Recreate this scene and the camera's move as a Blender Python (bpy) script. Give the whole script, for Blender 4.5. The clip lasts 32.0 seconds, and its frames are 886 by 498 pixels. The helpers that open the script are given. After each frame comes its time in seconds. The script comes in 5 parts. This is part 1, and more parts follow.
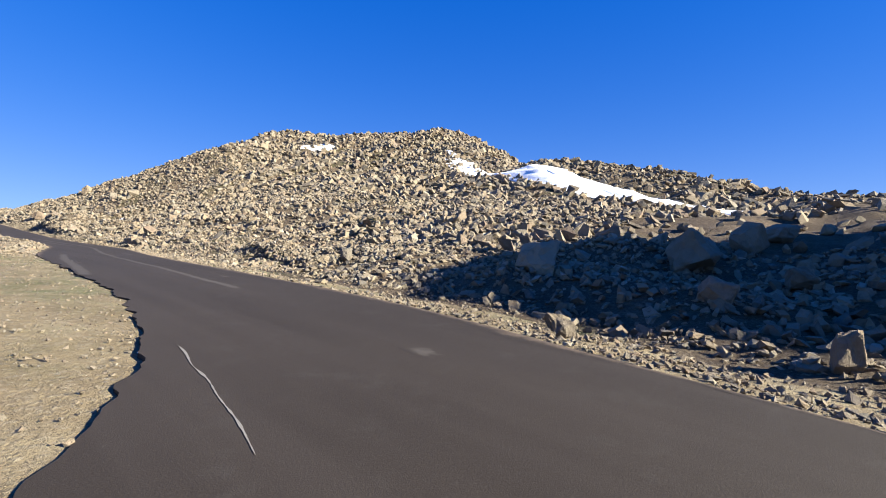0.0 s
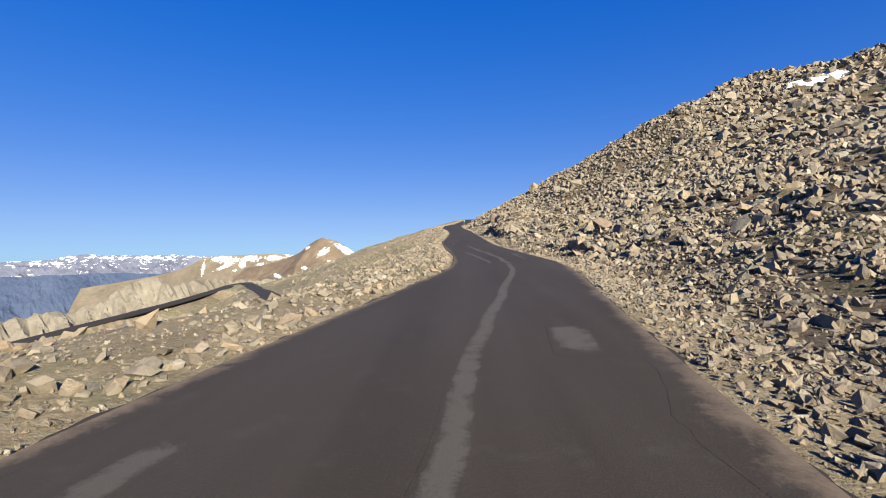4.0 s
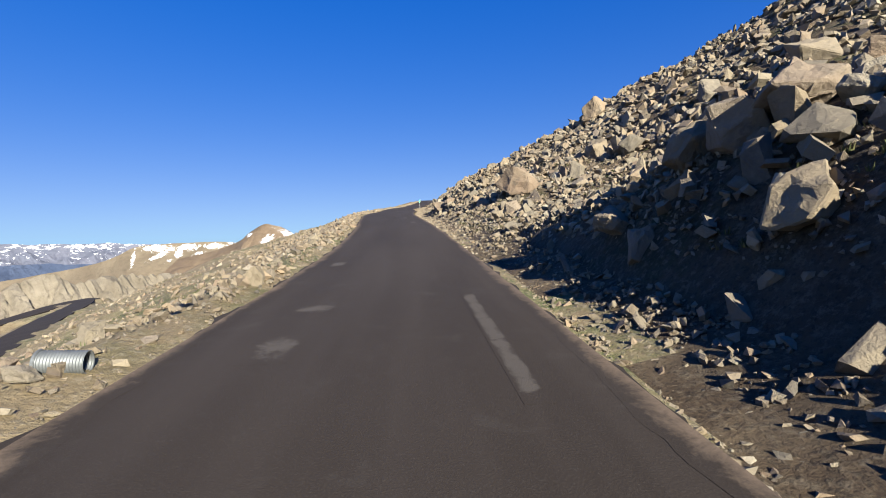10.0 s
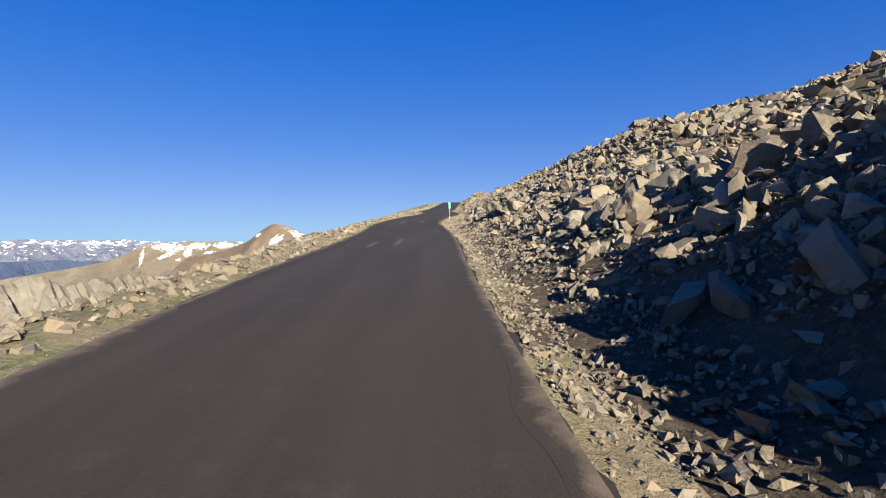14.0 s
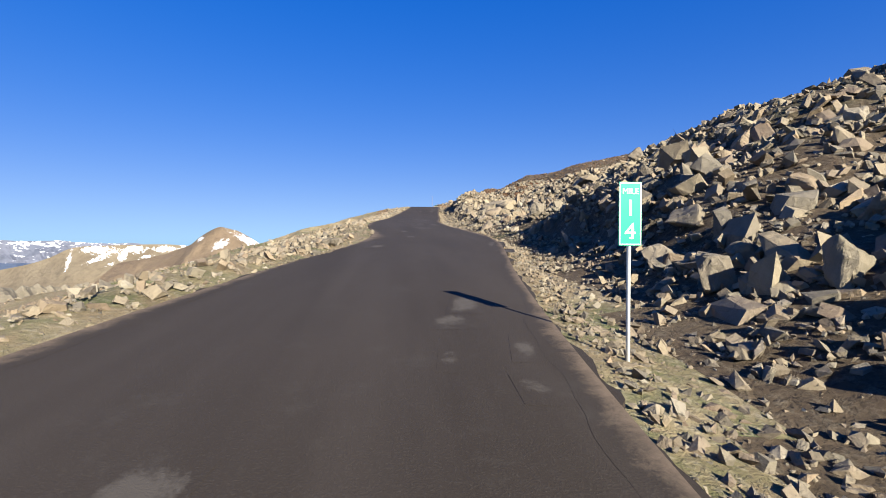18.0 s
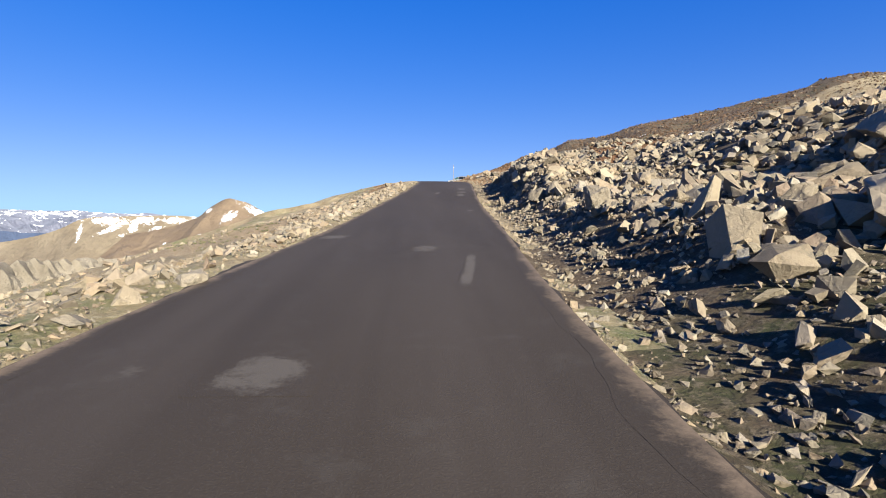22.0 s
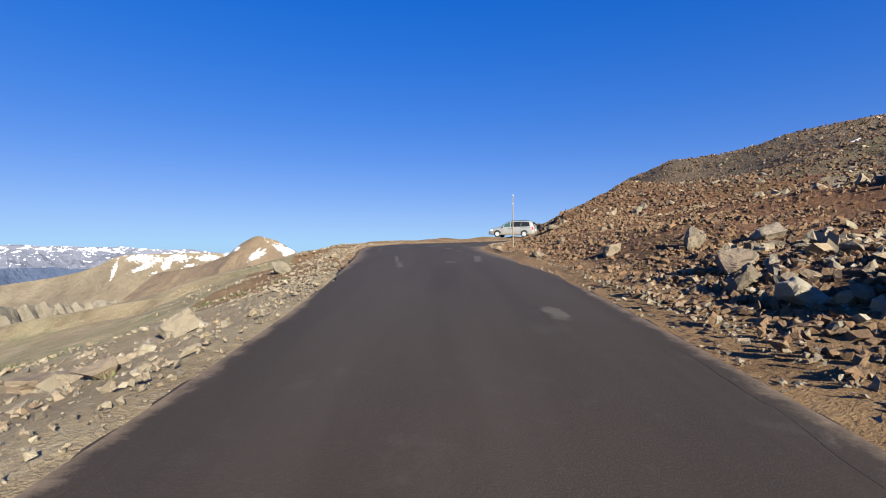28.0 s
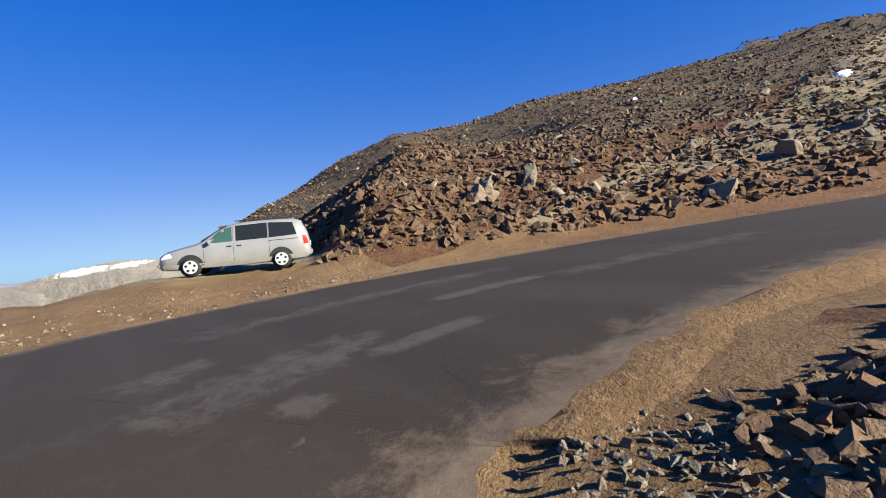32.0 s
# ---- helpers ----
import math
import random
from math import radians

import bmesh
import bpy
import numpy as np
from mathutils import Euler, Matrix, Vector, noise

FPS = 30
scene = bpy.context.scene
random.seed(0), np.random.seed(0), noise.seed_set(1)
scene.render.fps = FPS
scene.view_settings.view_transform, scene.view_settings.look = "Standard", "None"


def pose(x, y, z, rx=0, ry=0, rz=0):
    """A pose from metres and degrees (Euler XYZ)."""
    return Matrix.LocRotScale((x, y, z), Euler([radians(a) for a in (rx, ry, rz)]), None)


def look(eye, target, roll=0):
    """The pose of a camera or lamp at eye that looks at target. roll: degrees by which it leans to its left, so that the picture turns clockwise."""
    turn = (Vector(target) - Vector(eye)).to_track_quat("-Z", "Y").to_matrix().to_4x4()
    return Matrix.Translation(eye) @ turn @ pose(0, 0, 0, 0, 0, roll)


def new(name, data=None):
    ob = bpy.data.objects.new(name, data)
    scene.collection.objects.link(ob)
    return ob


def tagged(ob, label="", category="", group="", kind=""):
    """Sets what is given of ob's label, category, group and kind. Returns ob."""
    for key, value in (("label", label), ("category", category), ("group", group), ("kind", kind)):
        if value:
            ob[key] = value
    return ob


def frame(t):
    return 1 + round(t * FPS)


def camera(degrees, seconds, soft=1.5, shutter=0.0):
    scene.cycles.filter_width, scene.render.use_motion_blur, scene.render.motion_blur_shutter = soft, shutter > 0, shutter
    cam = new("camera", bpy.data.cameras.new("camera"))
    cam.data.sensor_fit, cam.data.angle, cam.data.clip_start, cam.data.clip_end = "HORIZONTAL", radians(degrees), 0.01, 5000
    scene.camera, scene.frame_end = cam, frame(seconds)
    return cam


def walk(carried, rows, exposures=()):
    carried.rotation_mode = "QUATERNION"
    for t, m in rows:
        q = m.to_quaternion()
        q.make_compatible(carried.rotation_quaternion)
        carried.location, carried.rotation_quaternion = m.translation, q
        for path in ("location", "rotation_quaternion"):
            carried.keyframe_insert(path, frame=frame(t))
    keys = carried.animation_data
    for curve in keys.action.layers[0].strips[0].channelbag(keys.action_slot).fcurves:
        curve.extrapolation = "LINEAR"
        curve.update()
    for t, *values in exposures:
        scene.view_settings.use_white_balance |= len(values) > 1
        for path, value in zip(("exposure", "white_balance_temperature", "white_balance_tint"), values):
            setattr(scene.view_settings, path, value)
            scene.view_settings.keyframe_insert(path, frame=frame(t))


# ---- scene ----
cam = camera(84.54, 32.0, soft=1.0)
PATH = [
    (0.0, pose(0.000, -0.000, 1.650, 91.826, -1.271, -45.853)),
    (0.5, pose(1.831, 2.305, 1.822, 91.588, -0.667, -31.842)),
    (1.0, pose(3.592, 5.852, 2.022, 91.241, 0.126, -22.867)),
    (1.5, pose(4.761, 9.591, 2.289, 90.500, 1.143, -18.249)),
    (2.0, pose(5.349, 12.825, 2.456, 90.152, 1.889, -14.519)),
    (2.5, pose(5.793, 16.680, 2.591, 90.398, 2.284, -8.819)),
    (3.0, pose(6.047, 21.305, 2.765, 90.647, 1.912, -3.029)),
    (3.5, pose(6.406, 26.047, 3.047, 90.532, 2.197, 1.413)),
    (4.5, pose(8.284, 36.498, 3.364, 90.089, -0.049, 1.700)),
    (5.5, pose(9.775, 48.092, 3.755, 89.281, 0.156, -1.461)),
    (6.0, pose(9.651, 54.263, 4.048, 88.706, -0.032, -1.349)),
    (6.5, pose(9.493, 59.855, 4.371, 88.219, -0.371, 0.318)),
    (7.0, pose(9.396, 66.296, 4.744, 88.152, 0.826, 1.397)),
    (7.5, pose(9.117, 72.122, 4.963, 87.882, 0.752, 1.564)),
    (8.0, pose(9.050, 78.427, 5.235, 88.861, 2.654, 1.201)),
    (8.5, pose(8.815, 84.220, 5.676, 89.875, 3.093, -0.143)),
    (9.0, pose(8.569, 89.797, 6.077, 90.959, 2.191, 0.307)),
    (9.5, pose(8.437, 96.911, 6.542, 89.910, 1.842, -0.447)),
    (10.0, pose(8.091, 104.301, 7.048, 88.278, 1.634, -2.805)),
    (10.5, pose(7.916, 111.206, 7.506, 88.445, 0.571, -2.441)),
    (11.0, pose(7.354, 117.887, 7.951, 90.597, -1.051, 0.107)),
    (11.5, pose(7.355, 123.821, 8.452, 91.978, -0.534, 4.346)),
    (12.0, pose(6.932, 129.551, 8.912, 91.814, -0.404, 4.287)),
    (12.5, pose(6.746, 135.214, 9.356, 91.385, 3.892, 3.916)),
    (13.0, pose(6.524, 141.030, 9.797, 89.873, -0.807, 3.143)),
    (13.5, pose(6.862, 146.846, 10.294, 88.934, 1.615, -0.263)),
    (14.5, pose(6.086, 158.512, 11.091, 88.333, 0.102, -1.839)),
    (15.5, pose(5.290, 170.263, 11.757, 89.846, 1.059, -1.010)),
    (16.0, pose(5.152, 176.188, 12.086, 91.545, 0.826, -1.316)),
    (16.5, pose(5.731, 182.043, 12.503, 90.130, -0.167, 1.078)),
    (17.0, pose(5.562, 188.139, 12.927, 89.396, -1.345, -5.956)),
    (17.5, pose(5.753, 194.070, 13.250, 90.742, 5.268, -5.809)),
    (18.0, pose(5.944, 199.501, 13.651, 89.126, -0.155, -5.994)),
    (18.5, pose(6.036, 204.723, 14.105, 87.447, 1.981, -2.886)),
    (19.0, pose(6.103, 209.856, 14.568, 88.373, -4.033, -5.824)),
    (19.5, pose(6.764, 213.707, 14.929, 86.162, -2.489, -5.175)),
    (20.0, pose(7.455, 218.469, 15.250, 83.765, -4.059, -1.147)),
    (20.5, pose(7.949, 223.124, 15.514, 84.506, -0.698, -0.180)),
    (21.0, pose(8.191, 227.765, 15.919, 84.827, -0.421, -6.328)),
    (21.5, pose(7.993, 231.994, 16.297, 85.842, -0.184, -6.657)),
    (22.0, pose(7.931, 236.433, 16.667, 85.783, -0.483, -4.299)),
    (22.5, pose(8.070, 240.626, 16.896, 84.682, -1.110, -5.111)),
    (23.0, pose(8.350, 244.860, 17.188, 84.829, 1.610, -5.093)),
    (23.5, pose(8.700, 249.191, 17.568, 85.565, -0.710, -6.396)),
    (24.0, pose(9.106, 253.194, 17.877, 87.158, -1.719, -5.216)),
    (24.5, pose(9.647, 257.025, 18.232, 88.384, -0.632, -4.825)),
    (25.0, pose(10.126, 260.785, 18.537, 88.683, -1.659, -5.134)),
    (25.5, pose(10.413, 264.550, 18.807, 88.736, 0.962, -4.698)),
    (26.5, pose(10.859, 273.175, 20.022, 85.437, 0.143, -4.131)),
    (27.5, pose(11.434, 283.452, 21.067, 85.542, -2.264, -2.128)),
    (28.0, pose(11.656, 289.278, 21.602, 89.848, -0.367, -0.229)),
    (28.5, pose(11.630, 295.347, 22.032, 90.313, -1.043, 1.198)),
    (29.0, pose(11.573, 301.125, 22.382, 88.031, -1.761, 0.031)),
    (29.5, pose(11.461, 306.047, 22.662, 87.705, -1.331, -2.128)),
    (30.0, pose(11.352, 310.776, 22.878, 89.393, -1.128, -5.100)),
    (30.5, pose(11.323, 314.216, 23.091, 91.796, -0.556, -8.482)),
    (31.0, pose(11.687, 316.963, 23.262, 91.111, -1.717, -14.755)),
    (31.5, pose(12.786, 320.528, 23.379, 89.127, 3.358, -25.860)),
    (32.0, pose(14.284, 322.978, 23.510, 87.789, 5.541, -38.123)),
]
walk(cam, PATH, exposures=((0.0, 1.93), (1.0, 1.73), (3.0, 1.58), (7.0, 1.63), (11.0, 1.63), (13.0, 1.53), (16.0, 1.63), (19.0, 1.73), (22.0, 1.83), (25.0, 1.68), (29.0, 1.63), (32.0, 1.63)))


# ---- world, sun ----
SUN_EL, SUN_AZ = 22.5, 154.0          # degrees; azimuth clockwise from +y
world = bpy.data.worlds.new("sky")
scene.world = world
world.use_nodes = True
wn, wl = world.node_tree.nodes, world.node_tree.links
wn.clear()
w_out = wn.new("ShaderNodeOutputWorld")
w_bg = wn.new("ShaderNodeBackground")
w_sky = wn.new("ShaderNodeTexSky")
w_sky.sky_type = "NISHITA"
w_sky.sun_disc = False
w_sky.sun_elevation = radians(SUN_EL)
w_sky.sun_rotation = radians(SUN_AZ)
w_sky.altitude, w_sky.air_density, w_sky.dust_density, w_sky.ozone_density = 3900, 1.0, 0.3, 3.0
w_gam = wn.new("ShaderNodeGamma")
w_gam.inputs["Gamma"].default_value = 0.6
w_hsv = wn.new("ShaderNodeHueSaturation")
w_hsv.inputs["Hue"].default_value = 0.535
w_hsv.inputs["Saturation"].default_value = 1.75
w_hsv.inputs["Value"].default_value = 2.55
wl.new(w_sky.outputs[0], w_gam.inputs["Color"])
wl.new(w_gam.outputs[0], w_hsv.inputs["Color"])
# thin clear air at 3,900 m: the glow along the horizon levels off softly
CLEAR_AIR = (2.4, 4.4, 8.0)
w_add, w_div, w_mul = [wn.new("ShaderNodeVectorMath") for _ in range(3)]
w_add.operation, w_div.operation, w_mul.operation = "ADD", "DIVIDE", "MULTIPLY"
w_add.inputs[1].default_value = w_mul.inputs[1].default_value = CLEAR_AIR
wl.new(w_hsv.outputs[0], w_add.inputs[0])
wl.new(w_hsv.outputs[0], w_div.inputs[0])
wl.new(w_add.outputs[0], w_div.inputs[1])
wl.new(w_div.outputs[0], w_mul.inputs[0])
wl.new(w_mul.outputs[0], w_bg.inputs["Color"])
w_bg.inputs["Strength"].default_value = 0.068
wl.new(w_bg.outputs[0], w_out.inputs["Surface"])

sun_data = bpy.data.lights.new("sun", "SUN")
sun_data.energy, sun_data.angle, sun_data.color = 5.0, radians(0.5), (1.0, 0.95, 0.80)
sun = new("sun", sun_data)
to_sun = Vector((math.sin(radians(SUN_AZ)) * math.cos(radians(SUN_EL)), math.cos(radians(SUN_AZ)) * math.cos(radians(SUN_EL)), math.sin(radians(SUN_EL))))
sun.matrix_world = look(to_sun * 200, (0, 0, 0))

# ---- materials ----
class Nodes:
    """A short way to write node materials."""
    def __init__(self, name):
        self.mat = bpy.data.materials.new(name)
        self.mat.use_nodes = True
        self.n, self.l = self.mat.node_tree.nodes, self.mat.node_tree.links
        self.b = self.n["Principled BSDF"]
        self.b.inputs["Specular IOR Level"].default_value = 0.25

    def put(self, socket, value):
        if hasattr(value, "links"):
            self.l.new(value, socket)
        else:
            socket.default_value = value

    def noise(self, scale, detail=4, rough=0.55, coord="Object", distort=0.0, stretch=(1, 1, 1)):
        tc, mp, t = self.n.new("ShaderNodeTexCoord"), self.n.new("ShaderNodeMapping"), self.n.new("ShaderNodeTexNoise")
        mp.inputs["Scale"].default_value = stretch
        self.l.new(tc.outputs[coord], mp.inputs[0])
        self.l.new(mp.outputs[0], t.inputs["Vector"])
        t.inputs["Scale"].default_value, t.inputs["Detail"].default_value, t.inputs["Roughness"].default_value, t.inputs["Distortion"].default_value = scale, detail, rough, distort
        return t.outputs["Fac"]

    def voronoi(self, scale, feature="F1", coord="Object"):
        tc, t = self.n.new("ShaderNodeTexCoord"), self.n.new("ShaderNodeTexVoronoi")
        t.feature = feature
        self.l.new(tc.outputs[coord], t.inputs["Vector"])
        t.inputs["Scale"].default_value = scale
        return t.outputs["Distance"]

    def ramp(self, fac, stops):
        r = self.n.new("ShaderNodeValToRGB")
        e = r.color_ramp.elements
        while len(e) < len(stops):
            e.new(0.5)
        for el, (p, c) in zip(e, stops):
            el.position, el.color = p, (*c, 1)
        self.put(r.inputs[0], fac)
        return r.outputs["Color"]

    def mask(self, fac, lo, hi):
        m = self.n.new("ShaderNodeMapRange")
        self.put(m.inputs[0], fac)
        m.inputs[1].default_value, m.inputs[2].default_value = lo, hi
        return m.outputs[0]

    def mix(self, fac, a, b, mode="MIX"):
        m = self.n.new("ShaderNodeMix")
        m.data_type, m.blend_type = "RGBA", mode
        self.put(m.inputs[0], fac)
        for i, v in ((6, a), (7, b)):
            self.put(m.inputs[i], v if hasattr(v, "links") else (*v, 1))
        return m.outputs[2]

    def math(self, op, a, b):
        m = self.n.new("ShaderNodeMath")
        m.operation = op
        self.put(m.inputs[0], a)
        self.put(m.inputs[1], b)
        return m.outputs[0]

    def island(self):
        return self.n.new("ShaderNodeNewGeometry").outputs["Random Per Island"]

    def per_object(self):
        return self.n.new("ShaderNodeObjectInfo").outputs["Random"]

    def finish(self, color, rough=0.9, bump=None, strength=0.5, distance=0.02, metal=0.0):
        self.put(self.b.inputs["Base Color"], color if hasattr(color, "links") else (*color, 1))
        self.put(self.b.inputs["Roughness"], rough)
        self.b.inputs["Metallic"].default_value = metal
        if bump is not None:
            b = self.n.new("ShaderNodeBump")
            b.inputs["Strength"].default_value, b.inputs["Distance"].default_value = strength, distance
            self.put(b.inputs["Height"], bump)
            self.l.new(b.outputs[0], self.b.inputs["Normal"])
        return self.mat


def rock_material(name, per_island=True, tint=(1, 1, 1)):
    k = Nodes(name)
    rnd = k.island() if per_island else k.per_object()
    tone = k.ramp(rnd, [(0.0, (0.100, 0.076, 0.053)), (0.15, (0.222, 0.174, 0.114)), (0.3, (0.144, 0.125, 0.098)), (0.45, (0.252, 0.182, 0.114)), (0.58, (0.083, 0.073, 0.062)), (0.7, (0.261, 0.218, 0.150)), (0.85, (0.148, 0.100, 0.068)), (1.0, (0.304, 0.267, 0.205))])
    grain = k.noise(3.2, 6, 0.65)
    c = k.mix(k.mask(grain, 0.35, 0.7), tone, k.mix(0.4, tone, (0.287, 0.240, 0.173)))
    lichen = k.mask(k.noise(1.7, 8, 0.7, distort=0.6), 0.56, 0.66)
    c = k.mix(k.math("MULTIPLY", lichen, 0.6), c, (0.066, 0.062, 0.050))
    crack = k.mask(k.noise(9.0, 8, 0.75), 0.3, 0.75)
    c = k.mix(k.math("MULTIPLY", crack, 0.25), c, (0.082, 0.070, 0.056))
    if tint != (1, 1, 1):
        c = k.mix(1.0, c, tint, "MULTIPLY")
    h = k.math("ADD", k.noise(2.3, 8, 0.7), k.math("MULTIPLY", k.noise(14, 6, 0.7), 0.35))
    return k.finish(c, 0.88, h, 0.9, 0.12)


def dirt_material(name="dirt_and_gravel", growth=0.85, earth=(0.198, 0.141, 0.091), tint=(1, 1, 1)):
    k = Nodes(name)
    big, mid, fine = k.noise(0.05, 5, 0.6), k.noise(0.6, 6, 0.6), k.noise(9, 6, 0.7)
    c = k.ramp(mid, [(0.3, (0.155, 0.113, 0.062)), (0.5, (0.230, 0.176, 0.102)), (0.7, (0.298, 0.241, 0.145))])
    c = k.mix(k.math("MULTIPLY", k.mask(k.noise(0.022, 3, 0.5), 0.5, 0.62), 0.7), c, earth)
    grass = k.math("MULTIPLY", k.mask(big, 0.45, 0.56), k.mask(k.noise(0.9, 6, 0.7), 0.42, 0.6))
    c = k.mix(k.math("MULTIPLY", grass, growth), c, (0.082, 0.100, 0.034))
    c = k.mix(k.math("MULTIPLY", k.mask(fine, 0.5, 0.68), 0.6), c, (0.338, 0.293, 0.210))
    c = k.mix(k.math("MULTIPLY", k.mask(k.noise(17, 5, 0.7), 0.54, 0.68), 0.6), c, (0.061, 0.053, 0.041))
    if tint != (1, 1, 1):
        c = k.mix(1.0, c, tint, "MULTIPLY")
    h = k.math("ADD", k.math("MULTIPLY", fine, 0.6), k.math("ADD", k.noise(2.1, 6, 0.7), k.math("MULTIPLY", k.noise(31, 4, 0.7), 0.4)))
    return k.finish(c, 0.95, h, 0.9, 0.14)


def asphalt_material(name="asphalt", cover=None, lo=0.42, hi=0.62):
    """Dark weathered asphalt; cover: the colour of scuffs or dust, which lie as thick as the mesh's wear layer says."""
    k = Nodes(name)
    base = k.ramp(k.noise(0.35, 5, 0.6, stretch=(1, 0.25, 1)), [(0.3, (0.021, 0.015, 0.011)), (0.7, (0.031, 0.023, 0.017))])
    track = k.noise(0.9, 4, 0.6, stretch=(1, 0.03, 1))
    c = k.mix(k.math("MULTIPLY", k.mask(track, 0.45, 0.65), 0.5), base, (0.040, 0.031, 0.025))
    grit = k.noise(60, 3, 0.8)
    c = k.mix(k.math("MULTIPLY", k.mask(grit, 0.52, 0.75), 0.5), c, (0.060, 0.052, 0.044))
    c = k.mix(k.math("MULTIPLY", k.mask(k.noise(1.6, 7, 0.7), 0.56, 0.72), 0.45), c, (0.048, 0.041, 0.035))
    if cover:
        layer = k.n.new("ShaderNodeAttribute")
        layer.attribute_name = "wear"
        ragged = k.math("ADD", k.noise(2.6, 8, 0.72, distort=0.5), k.math("MULTIPLY", k.noise(23, 4, 0.7), 0.35))
        lie = k.math("ADD", k.math("MULTIPLY", layer.outputs["Fac"], 0.7), k.math("MULTIPLY", k.math("SUBTRACT", ragged, 0.68), 1.5))
        c = k.mix(k.math("MULTIPLY", k.mask(lie, lo, hi), 0.9), c, cover)
    return k.finish(c, 0.85, grit, 0.4, 0.012)


def soil_material(name="talus_soil", tint=(1, 1, 1)):
    k = Nodes(name)
    mid, fine = k.noise(0.7, 6, 0.65), k.noise(7, 7, 0.75)
    c = k.ramp(mid, [(0.3, (0.059, 0.040, 0.025)), (0.5, (0.092, 0.064, 0.040)), (0.7, (0.133, 0.098, 0.062))])
    grass = k.math("MULTIPLY", k.mask(k.noise(0.11, 4, 0.6), 0.5, 0.6), k.mask(k.noise(1.1, 6, 0.7), 0.4, 0.6))
    c = k.mix(k.math("MULTIPLY", grass, 0.9), c, (0.039, 0.046, 0.015))
    c = k.mix(k.math("MULTIPLY", k.mask(fine, 0.5, 0.62), 0.75), c, (0.165, 0.131, 0.090))
    c = k.mix(k.math("MULTIPLY", k.mask(k.noise(15, 5, 0.7), 0.52, 0.68), 0.7), c, (0.023, 0.019, 0.015))
    if tint != (1, 1, 1):
        c = k.mix(1.0, c, tint, "MULTIPLY")
    h = k.math("ADD", k.math("MULTIPLY", fine, 0.7), k.noise(2.1, 6, 0.7))
    return k.finish(c, 0.95, h, 1.0, 0.2)


ROCK, BOULDER = rock_material("scree_rock"), rock_material("boulder_rock", False)
RED_ROCK = rock_material("red_brown_rock", True, (0.72, 0.55, 0.44))
DIRT, TALUS_SOIL, RED_SOIL = dirt_material(), soil_material(), soil_material("red_brown_soil", (1.2, 0.80, 0.60))
HILL_ROCK = rock_material("dark_brown_rock", True, (0.54, 0.41, 0.34))
BARE_DIRT = dirt_material("bare_brown_dirt", 0.08, (0.175, 0.095, 0.055), (0.76, 0.58, 0.455))
ASPHALT, PATCH = asphalt_material(), asphalt_material("worn_grey_asphalt", (0.066, 0.056, 0.047), 0.3, 0.6)
DUST = asphalt_material("dusty_asphalt", (0.135, 0.098, 0.068), 0.3, 0.85)


def plain(name, color, rough=0.6, metal=0.0, wear=0.12, scale=6):
    """A paint or solid with slight wear at two scales."""
    k = Nodes(name)
    dark = tuple(v * (1 - wear) for v in color)
    lite = tuple(min(1, v * (1 + wear)) for v in color)
    c = k.ramp(k.math("ADD", k.math("MULTIPLY", k.noise(scale, 5, 0.6), 0.7), k.math("MULTIPLY", k.noise(scale * 12, 4, 0.6), 0.3)), [(0.35, dark), (0.65, lite)])
    return k.finish(c, rough, metal=metal)

# ---- the lie of the land ----
# stations of the road's middle: x, y, z, half width
LEG = [(-2.6, -14.6, -0.8, 4.4), (2.15, -0.9, 0, 3.75), (4.15, 4.6, 0.33, 3.05), (5.48, 11, 0.7, 2.8), (5.93, 22, 1.24, 2.8), (6.43, 33, 1.67, 2.94), (7.95, 44, 2.04, 2.92), (9.47, 55, 2.49, 2.79), (9.22, 66, 3.02, 2.65), (8.24, 77, 3.64, 2.6), (7.68, 88, 4.35, 2.68), (7.63, 99, 5.04, 2.56), (7.54, 110, 5.77, 2.43), (7.36, 121, 6.58, 2.27), (6.79, 132, 7.49, 2.28), (5.92, 143, 8.33, 2.44)]
LEG += [(5.1, 154, 9.15, 2.55), (4.86, 165, 9.88, 2.69), (4.95, 176, 10.54, 2.81), (4.69, 187, 11.22, 2.88), (4.37, 198, 12.01, 2.84), (5.65, 209, 12.93, 2.76), (7.67, 220, 13.8, 2.6), (7.08, 231, 14.63, 2.65), (7.24, 242, 15.38, 2.77), (8.39, 253, 16.18, 2.83), (9.37, 264, 17.24, 2.72), (10.74, 275, 18.59, 2.49), (11.72, 286, 19.73, 2.6), (12.01, 297, 20.55, 2.77)]
LEG += [(11.5, 307.6, 21.1, 3.15), (10.75, 316.0, 21.4, 3.5), (10.8, 324.05, 21.68, 4.1), (13.8, 329.3, 22.0, 4.95), (19.3, 330.2, 22.3, 4.9), (25.0, 328.6, 22.65, 4.35), (30.0, 326.3, 23.0, 3.7), (36.1, 322.0, 23.5, 3.0), (48.1, 312.0, 24.4, 2.9), (68.1, 293.0, 26.0, 2.9), (93.1, 280.0, 28.0, 2.9)]


def spline(points, step):
    """Points of a smooth curve through the stations, about every step metres."""
    p = np.array([points[0], *points, points[-1]], float)
    out = []
    for a, b, c, d in zip(p[:-3], p[1:-2], p[2:-1], p[3:]):
        n = max(2, int(np.hypot(*(c - b)[:2]) / step))
        for t in np.linspace(0, 1, n, endpoint=False):
            out.append(0.5 * (2 * b + (c - a) * t + (2 * a - 5 * b + 4 * c - d) * t * t + (3 * b - a - 3 * c + d) * t ** 3))
    return np.array(out + [p[-1]])


